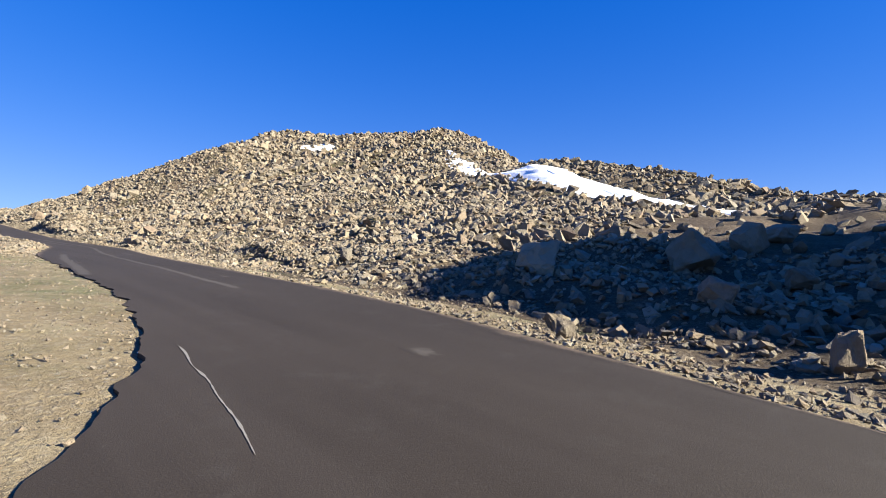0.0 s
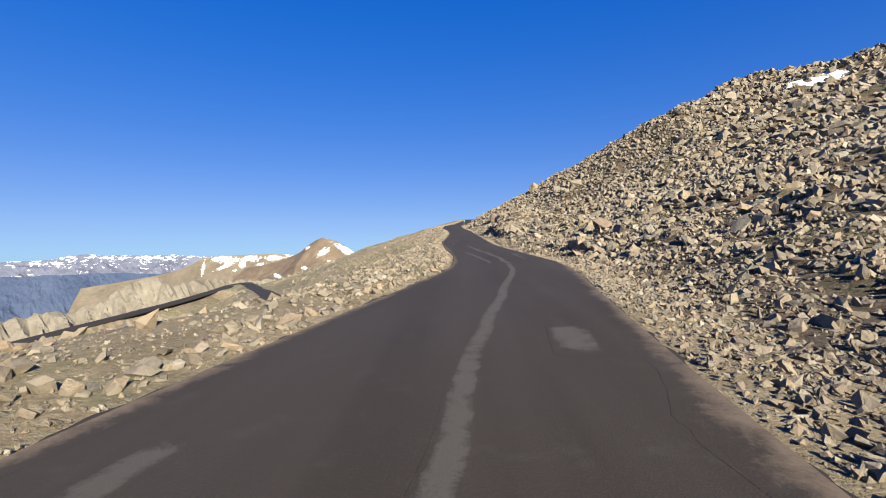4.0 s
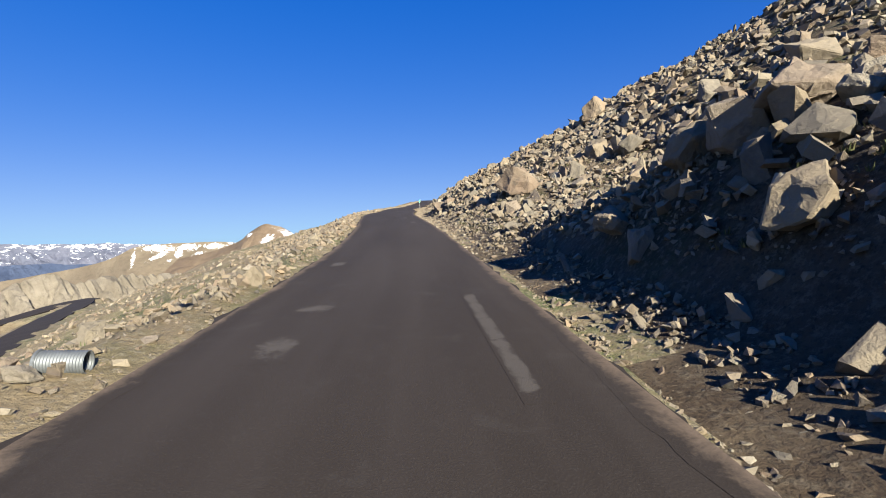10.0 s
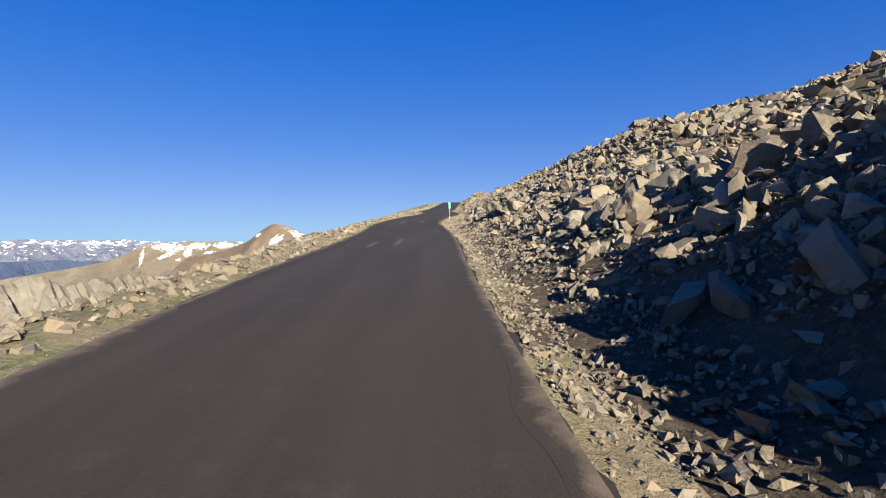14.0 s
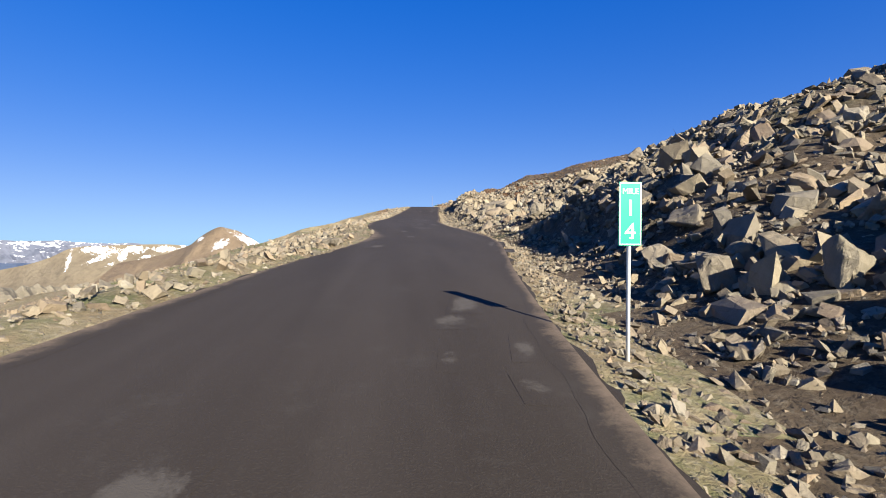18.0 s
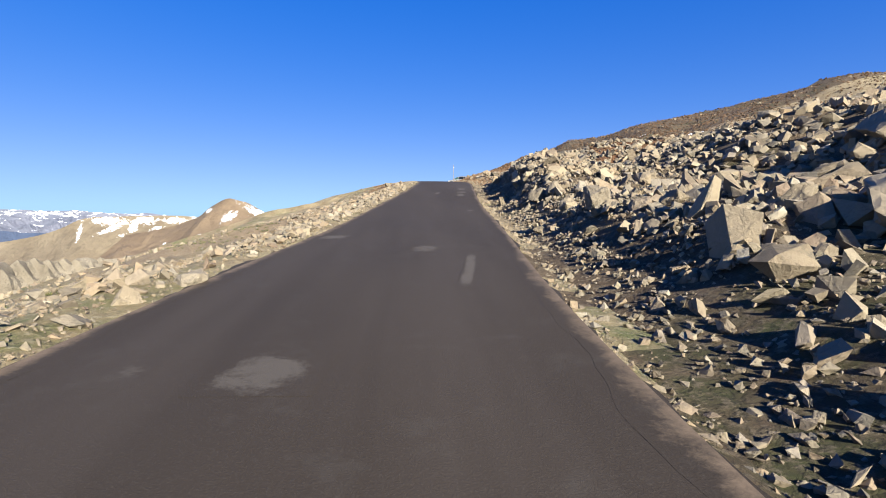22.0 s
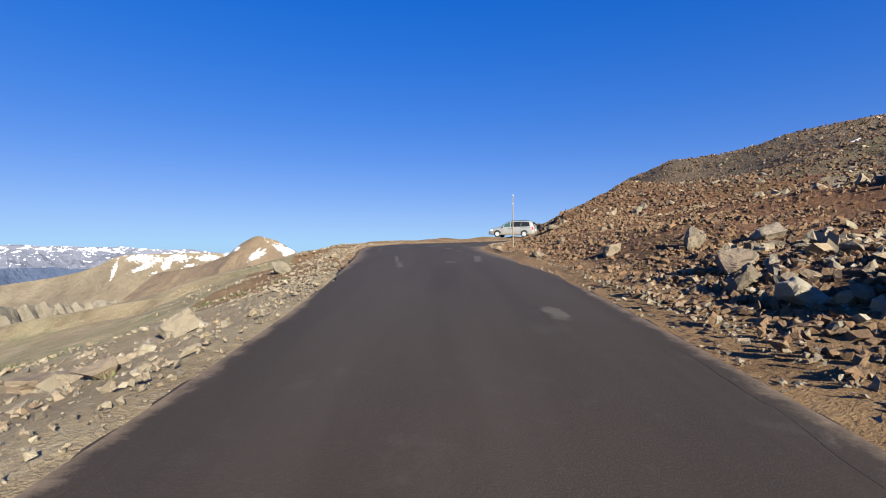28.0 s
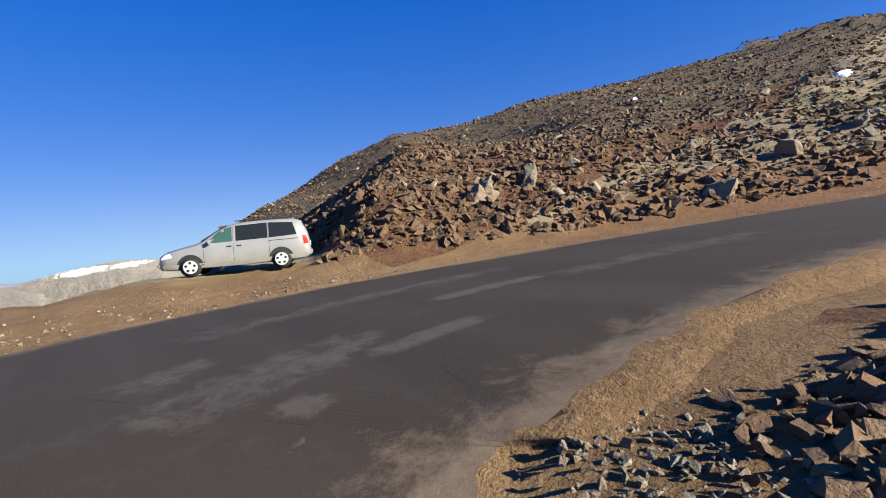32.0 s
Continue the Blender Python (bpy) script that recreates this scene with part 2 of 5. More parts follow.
MID = spline(LEG, 0.5)
_even = np.stack([np.convolve(np.pad(MID[:, c], 7, mode="edge"), np.ones(15) / 15, "valid") for c in range(4)], -1)
_w = np.clip((300 - MID[:, 1]) / 20, 0, 1)[:, None] * np.clip((MID[:, 1] - 8) / 8, 0, 1)[:, None]
MID = MID * (1 - _w) + _even * _w
STEP = np.hypot(*np.diff(MID[:, :2], axis=0).T)
ALONG = np.r_[0, np.cumsum(STEP)]
ALONG -= ALONG[np.argmin(np.hypot(MID[:, 0] - 1.3, MID[:, 1] + 0.6))]
_t = np.gradient(MID[:, :2], axis=0)
_t /= np.linalg.norm(_t, axis=1)[:, None]
RIGHT = np.stack([_t[:, 1], -_t[:, 0]], -1)
S_APEX = ALONG[np.argmin(np.hypot(MID[:, 0] - 16.6, MID[:, 1] - 329.3))]
S_LEG2 = S_APEX + 8


def value_noise(x, y, seed):
    """Smooth lattice noise, -1 to 1, about one bump a unit."""
    xi, yi = np.floor(x).astype(np.int64), np.floor(y).astype(np.int64)
    u, v = x - xi, y - yi
    u, v = u * u * (3 - 2 * u), v * v * (3 - 2 * v)

    def h(i, j):
        n = (i * 374761393 + j * 668265263 + seed * 1442695041) & 0x7FFFFFFF
        n = ((n ^ (n >> 13)) * 1274126177) & 0x7FFFFFFF
        return ((n ^ (n >> 16)) & 0xFFFF) / 32767.5 - 1
    return (h(xi, yi) * (1 - u) + h(xi + 1, yi) * u) * (1 - v) + (h(xi, yi + 1) * (1 - u) + h(xi + 1, yi + 1) * u) * v


def fractal(x, y, size, octaves, seed, gain=0.5):
    z, a, f = 0 * x, 1.0, 1.0 / size
    for o in range(octaves):
        z = z + a * value_noise(x * f + 17.3 * o, y * f - 9.1 * o, seed + o)
        a, f = a * gain, f * 2.03
    return z


def nearest(x, y, upto=None):
    """For places: the nearest point of the road's middle (index), and the offset from it, right positive."""
    n = len(MID) if upto is None else upto
    idx, off = np.zeros(len(x), int), np.zeros(len(x))
    for a in range(0, len(x), 4000):
        dx = x[a:a + 4000, None] - MID[None, :n, 0]
        dy = y[a:a + 4000, None] - MID[None, :n, 1]
        i = (dx * dx + dy * dy).argmin(1)
        r = np.arange(len(i))
        side = dx[r, i] * RIGHT[i, 0] + dy[r, i] * RIGHT[i, 1]
        idx[a:a + 4000], off[a:a + 4000] = i, np.sign(side) * np.hypot(dx[r, i], dy[r, i])
    return idx, off


# the slope beside the road, by the way along it
R_AT = [-20, 10, 30, 45, 58, 75, 95, 115, 135, 150, 165, 185, 205, 225, 250, 270, 295, 310, 330]
R_SHELF = [5.0, 5.0, 4.5, 4.5, 3.5, 1.4, 0.9, 0.9, 1.2, 1.3, 1.3, 1.2, 2.3, 1.2, 0.9, 0.9, 1.0, 1.0, 2.2]
R_RISE = [0.22, 0.24, 0.25, 0.27, 0.33, 0.40, 0.48, 0.54, 0.60, 0.58, 0.54, 0.45, 0.43, 0.42, 0.30, 0.25, 0.27, 0.26, 0.25]
R_TOP = [9, 13, 20, 28, 36, 50, 60, 66, 70, 70, 72, 72, 66, 50, 38, 30, 14, 8, 6]
R_BANK = [0.1, 0.1, 0.1, 0.1, 0.1, 0.1, 0.12, 0.15, 0.2, 0.25, 0.2, 0.2, 0.15, 0.15, 0.15, 0.2, 0.2, 0.2, 0.2]
L_AT = [-20, 5, 22, 40, 60, 80, 100, 130, 148, 165, 200, 240, 270, 300, 312, 324, 332, 340, 350, 362, 380, 450]
L_SHELF = [5.5, 5.0, 4.0, 2.4, 1.4, 1.0, 0.8, 0.8, 0.9, 1.0, 0.8, 0.7, 0.4, 0.4, 0.6, 1.8, 4.5, 8.5, 13, 6, 1.0, 1.0]
L_RISE = [-0.16, -0.18, -0.2, -0.22, -0.27, -0.33, -0.39, -0.41, -0.37, -0.33, -0.27, -0.26, -0.30, -0.34, -0.32, -0.3, -0.32, -0.34, -0.35, -0.3, 0.3, 0.46]
# short steep banks that lie in their own shade: way along, half length, height
BANKS = ((34, 9, 0.5), (101, 5, 1.2), (114, 7, 3.2), (154, 6, 1.8), (219, 6, 2.0), (251, 7, 0.3), (272, 9, 2.4))


def slope_right(s, d):
    e = np.maximum(d - np.interp(s, R_AT, R_SHELF), 0)
    rise, top = np.interp(s, R_AT, R_RISE), np.interp(s, R_AT, R_TOP)
    ditch = -np.interp(s, [270, 296], [0.30, 0.05]) * np.exp(-((d - 0.6 * np.interp(s, R_AT, R_SHELF)) / (0.5 + 0.3 * np.interp(s, R_AT, R_SHELF))) ** 2) * (d > 0)
    bank = np.interp(s, R_AT, R_BANK)
    steep = 0.6 + 0 * s
    for at, half, high in BANKS:
        w = np.exp(-((s - at) / half) ** 2)
        bank, steep = bank + high * w, steep + 1.7 * w
    over = np.maximum(e - np.interp(s, [0, 60, 90, 130, 180], [95, 95, 95, 110, 130]), 0) * 0.3
    toe = e - 2.0 * (1 - np.exp(-e / 3.2))      # the foot of the slope is gentler
    return ditch + top * (1 - np.exp(-toe * rise / top)) - over + bank * (1 - np.exp(-np.maximum(e - 1.2, 0) * steep / bank))


def slope_left(s, d):
    e = np.maximum(d - np.interp(s, L_AT, L_SHELF), 0)
    rise = np.interp(s, L_AT, L_RISE)
    up = 52 * (1 - np.exp(-e * np.maximum(rise, 0) / 52))
    down = (np.minimum(e, 22) + 1.3 * np.clip(e - 22, 0, 75) + 0.75 * np.maximum(e - 97, 0)) * np.minimum(rise, 0) * (1 + np.clip((e - 130) / 260, 0, 1.8))
    berm = 0.22 * np.exp(-((d - 1.3) / 0.7) ** 2) * (rise < 0) * np.interp(s, [40, 60, 240, 262], [0, 1, 1, 0])
    return up + np.maximum(down, -520) + berm


VAN_X, VAN_Y = 19.3, 341.2
SNOW_FIELD = (85.2, 54.0, 86, 10, 71)        # middle, length, width, heading
SWELL_X, SWELL_Y = (28, 52, 76, 100, 124), (58, 86, 114, 142, 170, 198)
SWELLS = ((0, 0, -4.2, 0.3, 0.3, 1.5), (0, 0, -1.2, 3.2, -3.3, -1.5), (-0.2, 0.1, -4.0, 3.8, 5.7, 0.1), (2.2, 1.2, 0.1, 0.5, 2.0, 0), (1.5, 3.0, 1.8, 0.2, 0, 0))
SPLIT = int(np.argmin(np.abs(ALONG - S_LEG2)))
LOWER = spline([(-24, 104, -5.4, 3), (-31, 124, -6.1, 3), (-38, 145, -6.8, 3), (-46, 162, -7.3, 3), (-58, 186, -8.0, 3), (-72, 213, -8.8, 3), (-87, 244, -9.8, 3), (-97, 262, -10.3, 3)], 3.0)
BENCH = spline([(-88, 130, -14.9, 3), (-89, 160, -13.8, 3), (-91, 195, -12.6, 3), (-95, 228, -11.5, 3), (-99, 255, -10.6, 3), (-97, 266, -10.3, 3)], 3.0)


# folds of the hillside by x (across) and y (along)
FOLD_X, FOLD_Y = (12, 22, 34, 50, 75, 100, 130), (-20, 10, 35, 60, 80, 100, 120, 140, 165, 190, 215, 240, 265, 290, 320, 345, 370, 410)
FOLDS = [(-0.0, -0.2, -0.4, -0.6, -0.6, -0.3, -0.6), (-0.0, -0.3, -0.5, -0.9, -0.9, 0.2, -0.9), (-0.0, -0.3, -0.6, -1.0, -1.4, -2.2, -2.2), (-0.0, -0.4, -0.7, -1.2, -1.7, -1.6, -3.0), (-0.0, -0.4, -0.9, -1.6, -2.9, -5.8, -4.1), (-0.0, -0.4, -0.9, -1.5, -2.9, -5.2, -3.9), (0.0, -0.5, -0.8, -1.1, -2.4, -1.6, -1.1), (0.7, -0.7, -1.0, 0.5, -4.1, 0.3, -1.2), (0.6, -1.6, 0.2, -0.4, -1.0, -2.0, -1.3)]
FOLDS += [(0.0, 1.5, -0.9, -0.6, -0.8, -1.1, -1.0), (-0.8, -1.1, -0.6, -0.5, -0.5, -0.7, -0.7), (-0.3, -1.3, 1.4, 0.1, -0.2, -0.5, -0.6), (-1.0, -3.7, -0.9, 0.5, -0.1, -0.5, -0.6), (-0.4, -2.2, -1.1, -0.6, -0.5, -0.7, -1.0), (-0.2, -1.4, -1.0, -1.0, -0.8, -1.0, -1.7), (-0.1, -0.7, -0.9, -1.6, -0.7, 0.9, -1.8), (0.0, 0.0, -0.4, -5.1, 0.3, 1.2, 1.3), (0.1, 1.1, 3.4, 1.5, -6.2, -2.1, -0.4)]


def folds(x, y):
    fx = np.interp(x, FOLD_X, np.arange(len(FOLD_X)))
    fy = np.interp(y, FOLD_Y, np.arange(len(FOLD_Y)))
    i, j = np.minimum(fx.astype(int), len(FOLD_X) - 2), np.minimum(fy.astype(int), len(FOLD_Y) - 2)
    u, v, h = fx - i, fy - j, np.array(FOLDS, float)
    u, v = u * u * (3 - 2 * u), v * v * (3 - 2 * v)
    return (h[j, i] * (1 - u) + h[j, i + 1] * u) * (1 - v) + (h[j + 1, i] * (1 - u) + h[j + 1, i + 1] * u) * v


def beside(x, y, line):
    """How far places lie from the edge of a stretch of road, and the road's height there."""
    e, level = np.zeros(len(x)), np.zeros(len(x))
    for a in range(0, len(x), 4000):
        q = np.hypot(x[a:a + 4000, None] - line[None, :, 0], y[a:a + 4000, None] - line[None, :, 1]) - line[None, :, 3]
        e[a:a + 4000] = q.min(1)
        w = np.exp((e[a:a + 4000, None] - q) / 1.5)
        level[a:a + 4000] = (w * line[None, :, 2]).sum(1) / w.sum(1)
    return e, level


def land(x, y, rough=True):
    """The height of the ground at places x, y."""
    x, y = np.asarray(x, float), np.asarray(y, float)
    i, off = nearest(x, y)
    s, z0, w = ALONG[i], MID[i, 2], MID[i, 3]
    d = np.abs(off) - w
    far = np.maximum(d, 0)
    z = z0 + np.where(off > 0, slope_right(s, d), slope_left(s, d))
    # between the two legs of the hairpin the slope ends at the upper road
    i1, o1 = nearest(x, y, SPLIT)
    inner = (o1 > 0) & (ALONG[i1] < S_LEG2)
    za = MID[i1, 2] + slope_right(ALONG[i1], np.abs(o1) - MID[i1, 3])
    d2 = np.hypot(x[:, None] - MID[None, SPLIT::6, 0], y[:, None] - MID[None, SPLIT::6, 1]) if len(x) < 5000 else None
    if d2 is None:
        k, dist = np.zeros(len(x), int), np.zeros(len(x))
        for a in range(0, len(x), 4000):
            q = np.hypot(x[a:a + 4000, None] - MID[None, SPLIT::6, 0], y[a:a + 4000, None] - MID[None, SPLIT::6, 1])
            k[a:a + 4000] = q.argmin(1)
            dist[a:a + 4000] = q.min(1)
    else:
        k, dist = d2.argmin(1), d2.min(1)
    z2 = MID[SPLIT::6, 2][k]
    lid = z2 + np.maximum(dist - 24, 0) * 0.42
    south = (y < 322) & inner
    z = np.where(south & (dist > 3.2), np.minimum(za, lid), z)
    # rubble bank inside the bend
    t = np.clip((y - 284) / 14, 0, 1) * np.clip((70 - x) / 12, 0, 1)
    bend = (off > 0) & (d > 0) & (t > 0) & (x > 11)
    if bend.any():
        e1, z1 = beside(x[bend], y[bend], MID[(MID[:, 1] > 275) & (ALONG < S_LEG2)])
        e2, z2 = beside(x[bend], y[bend], MID[ALONG > S_APEX])
        west = z1 + 0.36 * np.maximum(e1 - np.interp(y[bend], [306, 318], [1.1, 2.0]), 0)
        east = z2 + 0.16 * np.maximum(e2 - 1.0, 0)
        bank = -0.3 * np.log(np.exp(-west / 0.3) + np.exp(-east / 0.3)) + 0.15
        z[bend] = z[bend] * (1 - t[bend]) + bank * t[bend]
    # swells of the hillside
    for sx, row in zip(SWELL_X, SWELLS):
        for sy, h in zip(SWELL_Y, row):
            if h:
                z = z + np.clip((far - 2) / 10, 0, 1) * h * np.exp(-((x - sx) ** 2 + (y - sy) ** 2) / 21 ** 2)
    # unseen spur behind the first bend, added and shaped to shade its slope
    u, v = (x - 35.15) * 0.7997 + (y + 24.98) * 0.6004, (y + 24.98) * 0.7997 - (x - 35.15) * 0.6004
    z = z + 16.28 * np.exp(-(u / 17.0) ** 2 - (v / 9.14) ** 2)
    # the hill behind the upper leg, with a steep western edge
    e1 = np.maximum(d - 2.2, 0)
    e2 = (x - 20.6) * 0.972 - (y - 341.0) * 0.235
    hill = np.maximum(np.minimum((0.21 * np.minimum(e1, 75) - 0.12 * np.clip(e1 - 90, 0, 300)) * np.clip(1 + 0.008 * (x - 79.1), 0.8, 1.3) + 4.6 * (1 - np.exp(-e1 / 13)), 0.62 * e2), 0)
    hill = hill * np.clip((np.hypot(x - VAN_X, y - VAN_Y) - 2.6) / 3.0, 0, 1)      # the pull-out where the van stands
    north = (off < 0) & (y > 300) & (s > S_APEX - 12) & (e2 > -2)
    z = np.where(north, z0 + 0.07 * np.minimum(np.maximum(d, 0), 9) + hill, z)
    z = np.where((off < 0) & (s > S_APEX - 14) & ~north, z + 0.07 * np.minimum(far, 9), z)
    fold = np.clip((np.where(off > 0, np.minimum(far, np.where(inner & (y > 284), dist, 99)), far) - 3) / 9, 0, 1) * np.clip((np.hypot(x - VAN_X, y - VAN_Y) - 4) / 6, 0, 1)
    z = z + np.where((off > 0) | north, fold * folds(x, y), 0)
    on = d < 0.02
    if rough:
        amp = np.clip(far / 7, 0, 1)
        z = z + amp * (np.where(off > 0, 0.55, 0.35) * fractal(x, y, 5, 3, 11) + np.clip(far / 60, 0, 1) * (1.6 * fractal(x, y, 34, 3, 21) + np.clip(far / 300, 0, 1) * 5 * fractal(x, y, 160, 4, 31)))
        z = z + np.clip(far / 1.2, 0, 1) * 0.05 * fractal(x, y, 0.9, 2, 41)
    # the roads further down the valley side lie on cut benches
    for line in (LOWER, BENCH):
        near = (np.abs(x + 65) < 60) & (np.abs(y - 190) < 105) & (off < -5)
        if near.any():
            q = np.hypot(x[near][:, None] - line[None, :, 0], y[near][:, None] - line[None, :, 1])
            j, dd = q.argmin(1), q.min(1)
            level = line[j, 2]
            t = np.clip((dd - 3.6) / 5.5, 0, 1)
            z[near] = level * (1 - t) + z[near] * t
    return np.where(on, z0 - 0.07, np.where(d < 0.35, np.minimum(z, z0 - 0.015), z))


def quick_mesh(name, co, tri, material, smooth=False):
    """A triangle mesh straight from arrays."""
    me = bpy.data.meshes.new(name)
    me.vertices.add(len(co))
    me.vertices.foreach_set("co", np.ascontiguousarray(co, np.float32).ravel())
    me.loops.add(tri.size)
    me.loops.foreach_set("vertex_index", np.ascontiguousarray(tri, np.int32).ravel())
    me.polygons.add(len(tri))
    me.polygons.foreach_set("loop_start", np.arange(0, tri.size, tri.shape[1], dtype=np.int32))
    me.polygons.foreach_set("use_smooth", np.full(len(tri), smooth))
    me.materials.append(material)
    me.update(calc_edges=True)
    me.validate()
    return new(name, me)


def grid_faces(nx, ny):
    i = np.arange((nx - 1) * (ny - 1))
    a = (i // (nx - 1)) * nx + i % (nx - 1)
    return np.stack([a, a + 1, a + nx + 1, a + nx], -1)


def lines(lo, hi, fine, reach, growth):
    """Grid lines: even between lo and hi, ever wider beyond, as far as reach."""
    mid = list(np.arange(lo, hi + fine, fine))
    step, a, b = fine, mid[0], mid[-1]
    out_l, out_r = [], []
    while max(abs(a), abs(b)) < reach:
        step *= growth
        a, b = a - step, b + step
        out_l.append(a)
        out_r.append(b)
    return np.array(out_l[::-1] + mid + out_r)


GX, GY = lines(-14, 72, 0.66, 4300, 1.10), lines(-8, 350, 0.95, 4300, 1.12)
_x, _y = [a.ravel() for a in np.meshgrid(GX, GY)]
_z = land(_x, _y)
ground = quick_mesh("ground", np.stack([_x, _y, _z], -1), grid_faces(len(GX), len(GY)), DIRT, smooth=True)
# dark soil lies between the stones of the uphill slope
ground.data.materials.append(TALUS_SOIL)
ground.data.materials.append(BARE_DIRT)
ground.data.materials.append(RED_SOIL)
_c = np.stack([_x, _y], -1)[grid_faces(len(GX), len(GY))].mean(1)
_i, _o = nearest(_c[:, 0], _c[:, 1])
_e = _o - MID[_i, 3] - 0.55 * np.interp(ALONG[_i], R_AT, R_SHELF) + 0.5 * fractal(_c[:, 0], _c[:, 1], 2.5, 3, 8)
_kind = ((_e > 0) | ((_o < -6) & (_c[:, 1] > 336) & (_c[:, 0] > 22))).astype(np.int32)
# traffic keeps the verges of the bend bare
_bare = ((ALONG[_i] > 306) | ((_o > 0) & (ALONG[_i] > 287))) & (np.abs(_o) < MID[_i, 3] + np.where(_o > 0, 1.9, 5) + np.where(_o > 0, 0.8, 2) * fractal(_c[:, 0], _c[:, 1], 4, 3, 9))
_kind[_bare & ((_kind == 0) | (_o > 0))] = 2
# brown earth shows through the rubble of the bank inside the bend and at the foot of the upper hill
_earth = (_c[:, 1] > 286) & ((_o > 0) | ((_o < 0) & (ALONG[_i] > S_APEX) & (_o > -26 - 9 * fractal(_c[:, 0], _c[:, 1], 9, 3, 19)))) & (np.abs(_o) < 40)
_kind[_earth & (_kind == 1)] = 3
ground.data.polygons.foreach_set("material_index", _kind)
tagged(ground, "stony brown mountainside of dirt, gravel and sparse alpine grass", "ground", kind="structure")


def sideways(line):
    """Level directions to the right of a line, evened out."""
    t = np.gradient(line[:, :2], axis=0)
    t /= np.linalg.norm(t, axis=1)[:, None]
    n = 4 if len(line) < 400 else 9
    t = np.stack([np.convolve(np.pad(t[:, c], n, mode="edge"), np.ones(2 * n + 1) / (2 * n + 1), "valid") for c in range(2)], -1)
    return np.stack([t[:, 1], -t[:, 0]], -1)


def strip(name, line, zs, half, material, lift=0.0, ragged=0.0, across=9, seed=5, drop=0.12, crown=0.03):
    """A paved strip with a slight crown, worn edges and a real thickness."""
    right = sideways(line)
    dist = np.r_[0, np.cumsum(np.hypot(*np.diff(line[:, :2], axis=0).T))]
    el = ragged * (fractal(dist, 0 * dist, 0.8, 3, seed, 0.7))
    er = ragged * (fractal(dist, 0 * dist + 50, 0.8, 3, seed + 3, 0.7))
    rows = []
    us = np.linspace(-1, 1, across)
    for u in us:
        o = u * half + (el if u == -1 else er if u == 1 else 0)
        rows.append(np.stack([line[:, 0] + right[:, 0] * o, line[:, 1] + right[:, 1] * o, zs + lift + crown * (1 - u * u)], -1))
    lo_l, lo_r = rows[0].copy(), rows[-1].copy()
    lo_l[:, 2] -= drop
    lo_r[:, 2] -= drop
    rows = [lo_l] + rows + [lo_r]
    co = np.stack(rows, 1).reshape(-1, 3)
    return quick_mesh(name, co, grid_faces(len(rows), len(line)), material, smooth=False)


_fine = np.arange(ALONG[0], ALONG[-1], 0.16)
ROAD_LINE = np.stack([np.interp(_fine, ALONG, MID[:, c]) for c in range(4)], -1)
ROAD_RIGHT = sideways(ROAD_LINE)
road = strip("road", ROAD_LINE, ROAD_LINE[:, 2], ROAD_LINE[:, 3], ASPHALT, ragged=0.09)
tagged(road, "narrow dark worn asphalt mountain road with ragged edges", "road", kind="structure")
low = strip("lower_road", LOWER, LOWER[:, 2], 2.5, ASPHALT, lift=0.08, drop=0.35, across=5)
tagged(low, "dark asphalt road further down the valley side", "road", kind="structure")
low2 = strip("bench_road", BENCH, BENCH[:, 2], 2.4, ASPHALT, lift=0.08, drop=0.35, across=5)
tagged(low2, "dark asphalt road along a bench far below", "road", kind="structure")

# ---- far mountains ----
def mountain_material(name, rock_a, rock_b, snow, size, streak=0.0, fields=False):
    """Bare mountain rock; above the height snow[0] patches of snow, each about streak metres."""
    k = Nodes(name)
    c = k.ramp(k.noise(1.0 / size, 8, 0.62), [(0.35, rock_a), (0.65, rock_b)])
    c = k.mix(k.math("MULTIPLY", k.mask(k.noise(7.0 / size, 6, 0.7, distort=0.8), 0.5, 0.7), 0.5), c, tuple(0.62 * v for v in rock_a))
    if streak:
        sep = k.n.new("ShaderNodeSeparateXYZ")
        k.l.new(k.n.new("ShaderNodeNewGeometry").outputs["Position"], sep.inputs[0])
        patch = k.noise(1.0 / streak, 6, 0.6, distort=0.9, stretch=(1, 1, 2.2))
        lie = k.math("ADD", patch, k.math("MULTIPLY", k.mask(sep.outputs["Z"], snow[0], snow[1]), snow[2]))
        c = k.mix(k.mask(lie, 0.62, 0.65), c, (0.82, 0.84, 0.88))
    if fields:
        lie = k.n.new("ShaderNodeAttribute")
        lie.attribute_name = "snow_lie"
        edge = k.math("ADD", lie.outputs["Fac"], k.math("MULTIPLY", k.math("SUBTRACT", k.noise(7.0 / size, 8, 0.78, distort=0.9), 0.5), 5.2))
        c = k.mix(k.mask(edge, 0.0, 0.08), c, (0.82, 0.84, 0.88))
    return k.finish(c, 0.95, k.noise(3.0 / size, 9, 0.72), 1.0, size * 0.14)


